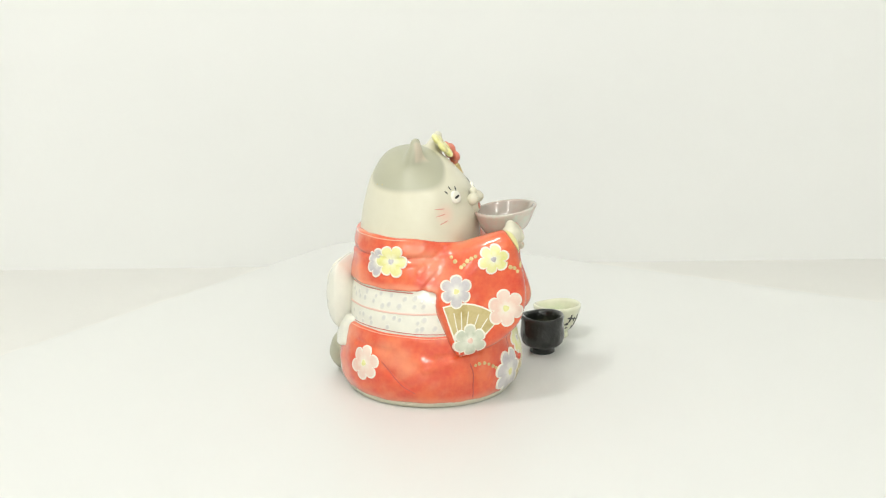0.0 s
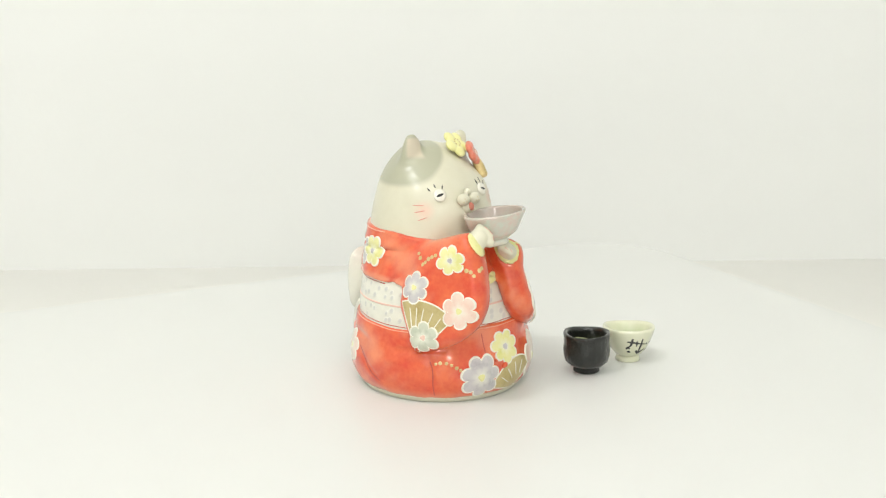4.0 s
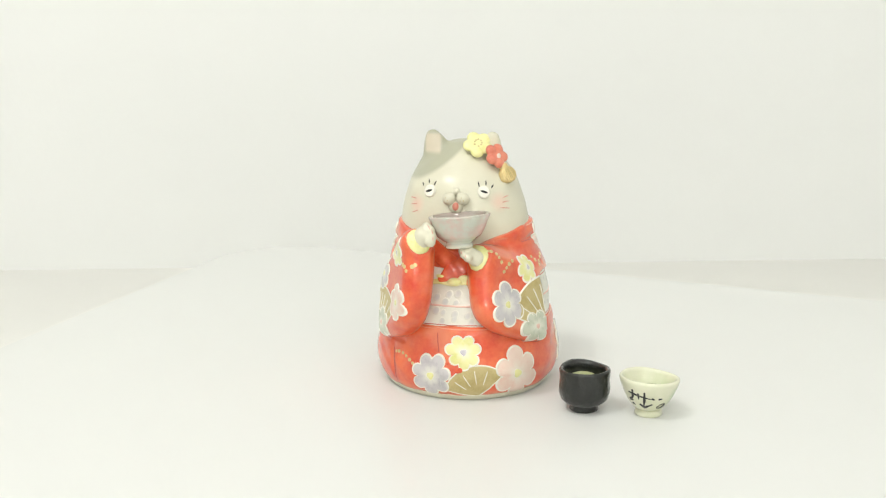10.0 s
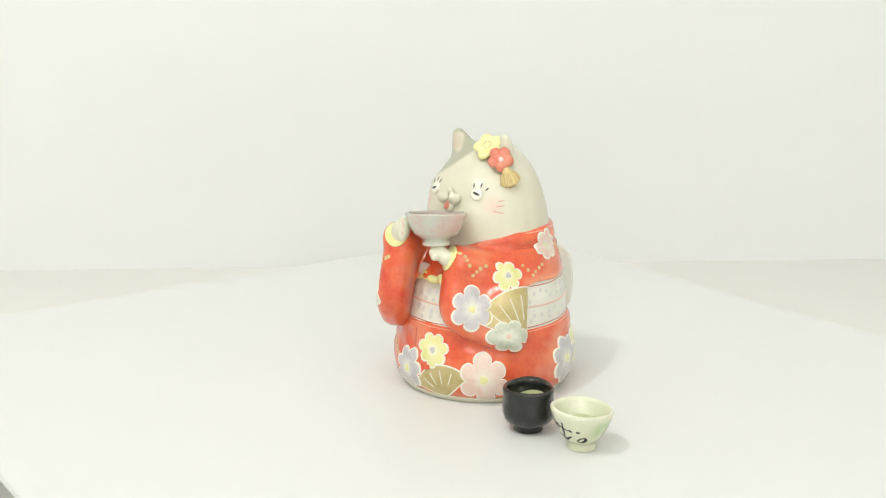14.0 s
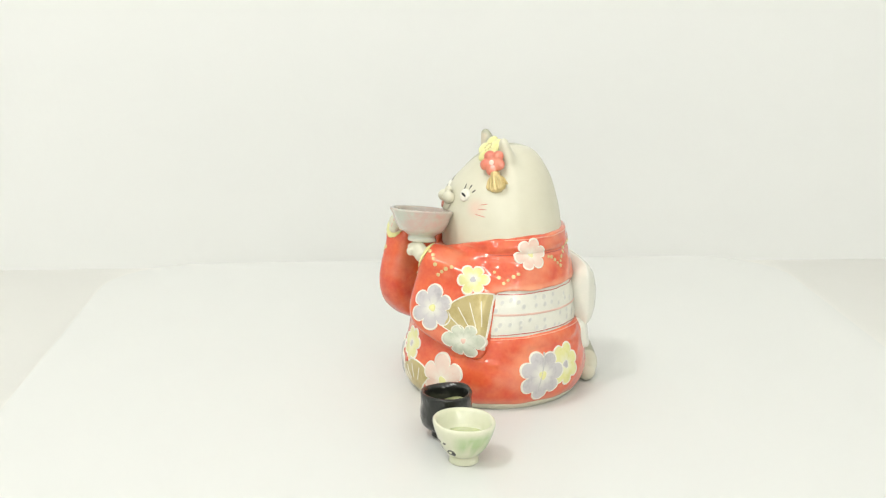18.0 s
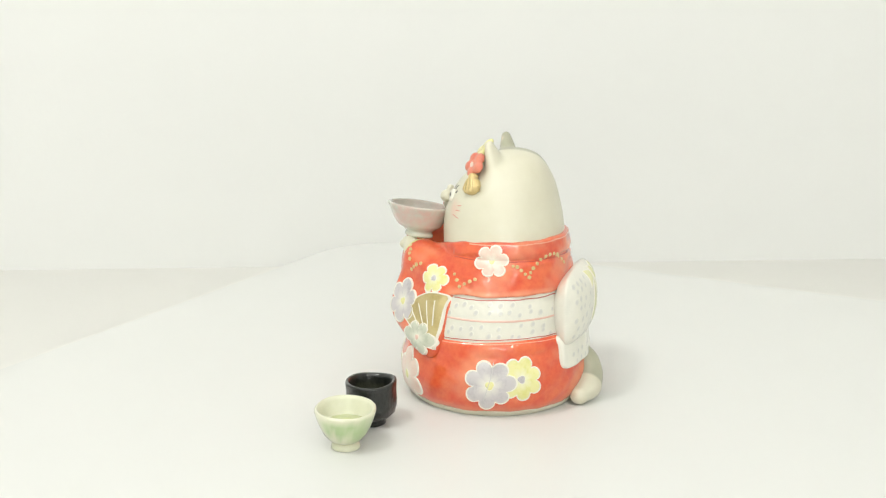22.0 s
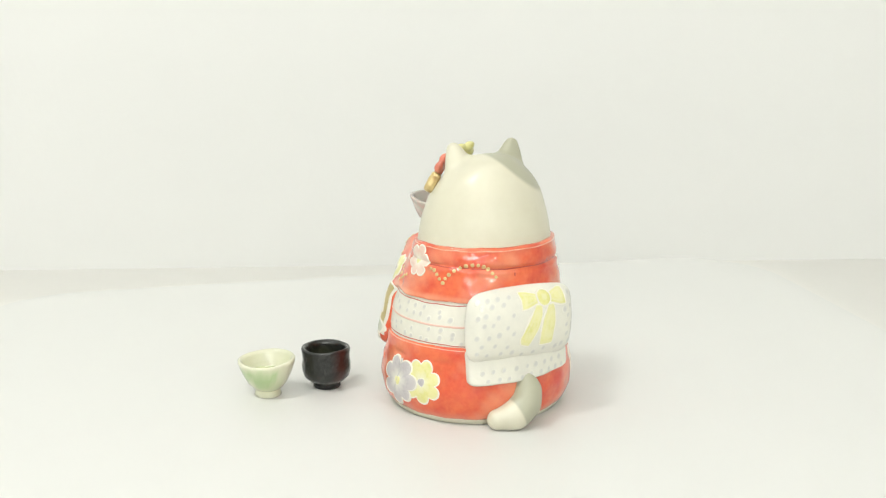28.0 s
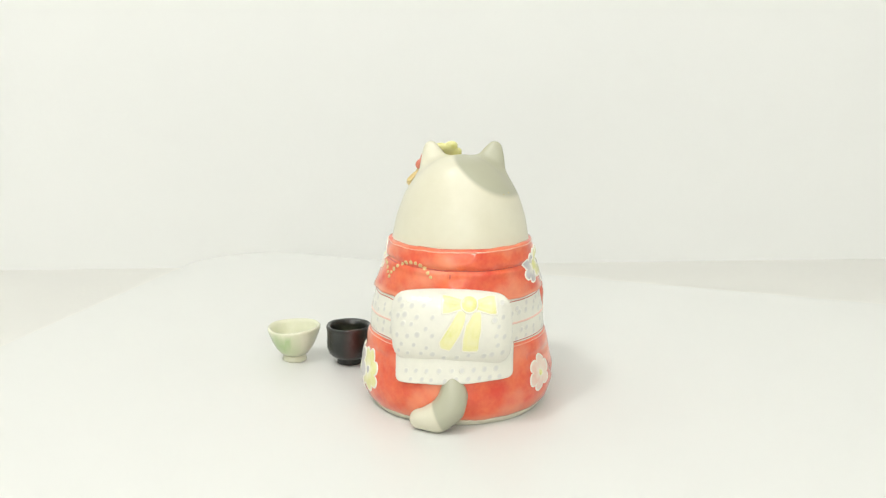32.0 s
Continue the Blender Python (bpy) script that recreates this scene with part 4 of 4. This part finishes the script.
def disc(r, z, wobble, seg=40, rise=0.6, lean=0.0):
    """Tea in a cup, domed, and thicker towards the back by lean."""
    bm = bmesh.new()
    mid = bm.verts.new((0, 0, (z + rise) / 1000))
    last = [mid] * seg
    for f in (0.4, 0.8, 1.0):
        ring = [bm.verts.new((f * r * wobble(2 * math.pi * k / seg, z)[0] * math.cos(2 * math.pi * k / seg) / 1000,
                              f * r * wobble(2 * math.pi * k / seg, z)[0] * math.sin(2 * math.pi * k / seg) / 1000, (z + rise * (1 - f) + lean * f * math.sin(2 * math.pi * k / seg - 0.2)) / 1000)) for k in range(seg)]
        for k in range(seg):
            n = (k + 1) % seg
            bm.faces.new((mid, ring[k], ring[n]) if last[0] is mid else (last[k], ring[k], ring[n], last[n]))
        last = ring
    return bm


def black_wobble(a, z):
    k = max(0.0, (z - 4) / 20)
    return 1 + k * (0.03 * math.cos(2 * a + 0.5) + 0.025 * math.cos(3 * a) + 0.008 * math.cos(7 * a + z)), k * (0.35 * math.cos(2 * a + 2) + 0.2 * math.cos(3 * a))


def white_wobble(a, z):
    k = max(0.0, (z - 4) / 18)
    return 1 + k * (0.03 * math.cos(2 * a) + 0.02 * math.cos(3 * a + 1)), k * (0.25 * math.cos(2 * a + 1) + 0.2 * math.cos(3 * a) + 0.9 * math.cos(a - 3.9))


BLACK_GLAZE = toned(material("black_glaze", (0.008, 0.010, 0.008), 0.3, (0.012, 0.013, 0.011), 90, 0.8, 0.0008, 230, 1.0, spec=0.10), (0.12, 0.015, 0.012), "tone", 0.28)
TEA = material("green_tea", (0.42, 0.46, 0.17), 0.16, (0.56, 0.57, 0.32), 120, 0.6, coat=0.6)
PALE_TEA = material("pale_tea_glaze", (0.58, 0.60, 0.34), 0.2, (0.44, 0.50, 0.22), 160, 0.7, coat=0.7)
CUP_GLAZE = toned(material("pale_celadon_glaze", (0.74, 0.735, 0.57), 0.28, (0.67, 0.68, 0.49), 70, 0.6, 0.0002, 220, 0.6), (0.42, 0.56, 0.27), "tone", 0.95)

black_cup = tagged(new("tea_cup"), "small black glazed ceramic tea cup holding green tea", "cup", "miniature tea cups")
black_bowl = part("bowl", lathe([(6.8, 3.4), (10.2, 4.2), (12.4, 6.4), (13.3, 9.6), (13.3, 12.5), (12.9, 16), (13.0, 19.0), (13.2, 20.8), (12.6, 21.8), (11.4, 21.6), (10.7, 20.0), (10.5, 16), (10.6, 11), (8.5, 7.8), (2, 7)], black_wobble), BLACK_GLAZE, black_cup)
part("foot", lathe([(7.0, 0), (7.7, 0.6), (7.4, 3.0), (7.0, 4.4)], black_wobble), BLACK_GLAZE, black_cup)
part("tea", disc(9.9, 13.2, black_wobble, rise=3.0, lean=3.4), TEA, black_cup, "green tea")
tone = black_bowl.data.attributes.new("tone", "FLOAT", "POINT")
for i, v in enumerate(black_bowl.data.vertices):
    a = math.degrees(math.atan2(v.co.y, v.co.x))
    tone.data[i].value = (math.hypot(v.co.x, v.co.y) > 0.0119) * max(0.0, 1 - abs((a - 114 + 180) % 360 - 180) / 28)

white_cup = tagged(new("tea_cup"), "small cream and green glazed ceramic tea cup with black brush marks", "cup", "miniature tea cups")
bowl_part = part("bowl", lathe([(6.0, 3.2), (8.2, 4.4), (10.9, 7.4), (13.0, 11.2), (14.6, 15.0), (15.6, 18.0), (15.6, 19.0), (15.0, 19.6), (14.2, 19.5), (13.3, 17.8), (12.0, 13.4), (9.8, 9.6), (7, 7.4), (2, 6.8)], white_wobble), CUP_GLAZE, white_cup)
part("foot", lathe([(6.9, 0), (7.5, 0.5), (7.0, 2.4), (6.0, 3.8)], white_wobble), CUP_GLAZE, white_cup)
part("tea", disc(11.4, 12.0, white_wobble, rise=1.6), PALE_TEA, white_cup, "pale green tea")
tone = bowl_part.data.attributes.new("tone", "FLOAT", "POINT")
for i, v in enumerate(bowl_part.data.vertices):
    a, z = math.degrees(math.atan2(v.co.y, v.co.x)), v.co.z * 1000
    blotch = 0.35 + 0.35 * math.exp(-((z - 10.5) / 3.5) ** 2) + 0.7 * noise.noise(v.co * 190) + 0.45 * noise.noise(v.co * 420)
    side = max(0.0, min(1.0, (85 - abs((a - 45 + 180) % 360 - 180)) / 30))
    wall = max(0.0, min(1.0, (18.5 - z) / 3)) * max(0.0, min(1.0, (z - 3) / 3))
    inside = 0.3 if i >= 8 * 56 else 1.0
    tone.data[i].value = max(0.0, min(1.0, inside * side * wall * blotch * 1.3))


def cup_radius(z):
    return float(np.interp(z, [4.4, 7.4, 11.2, 15.0, 18.2], [8.2, 10.9, 13.0, 14.6, 15.7]))


def brush_mark(path, wide):
    """One dry brush stroke on the cup's wall: (sideways, height) in millimetres round the written side."""
    p = np.array(path, float)
    t = np.concatenate([[0], np.cumsum(np.linalg.norm(np.diff(p, axis=0), axis=1))])
    s = np.linspace(0, t[-1], max(6, int(t[-1] / 0.35)))
    c = np.stack([np.interp(s, t, p[:, k]) for k in (0, 1)], 1)
    d = np.gradient(c, axis=0)
    d /= np.linalg.norm(d, axis=1)[:, None] + 1e-9
    bm = bmesh.new()
    last = None
    for i in range(len(c)):
        f = i / (len(c) - 1)
        h = wide * (0.55 + 0.45 * math.sin(math.pi * min(1, f * 1.15 + 0.1))) * (1 + 0.15 * math.sin(9 * f + wide * 7))
        row = []
        for k, lift in ((-0.58, -0.1), (-0.5, 0.1), (0.5, 0.1), (0.58, -0.1)):
            x, z = c[i] + np.array((-d[i][1], d[i][0])) * h * k
            a = radians(-94.2) + math.asin(max(-0.98, min(0.98, x / cup_radius(z))))
            w = white_wobble(a, z)
            r = cup_radius(z) * w[0] + lift
            row.append(bm.verts.new((r * math.cos(a) / 1000, r * math.sin(a) / 1000, (z + w[1]) / 1000)))
        if last:
            for k in range(3):
                bm.faces.new((last[k], last[k + 1], row[k + 1], row[k]))
        last = row
    return part("brush_mark", bm, BLACK, bowl_part, "black brush stroke")


for path, wide in (([(-9.2, 13.6), (-3.0, 12.4), (3.0, 11.4)], 0.9), ([(-7.0, 15.4), (-6.8, 11.4), (-8.2, 8.9)], 1.2), ([(-8.6, 10.2), (-6.6, 9.2)], 1.5),
                   ([(-3.9, 13.9), (-3.5, 10.6)], 1.1), ([(-0.3, 14.8), (-0.5, 10.2), (-1.0, 5.8)], 1.3), ([(-3.0, 8.0), (-0.6, 6.2), (3.6, 8.4)], 1.4),
                   ([(-7.2, 7.6), (-5.4, 6.8)], 1.1), ([(3.4, 11.8), (4.9, 11.1)], 1.1), ([(6.8, 11.3), (8.5, 11.5)], 1.0),
                   ([(5.2, 6.0), (7.0, 5.6), (8.8, 7.2), (9.2, 8.4), (7.4, 8.0), (5.6, 6.6), (5.2, 6.0)], 0.8)):
    brush_mark(path, wide)


black_cup.scale = (1.0, 1.0, 1.06)
white_cup.scale = (0.97, 0.97, 1.06)


def motions():
    walk(board, on_board(0, 0))
    walk(cat, on_board(-0.0010, 0.0185, 5.30, 0.0))
    walk(black_cup, on_board(0.0713, -0.0230))
    walk(white_cup, on_board(0.1048, -0.0214))


motions()
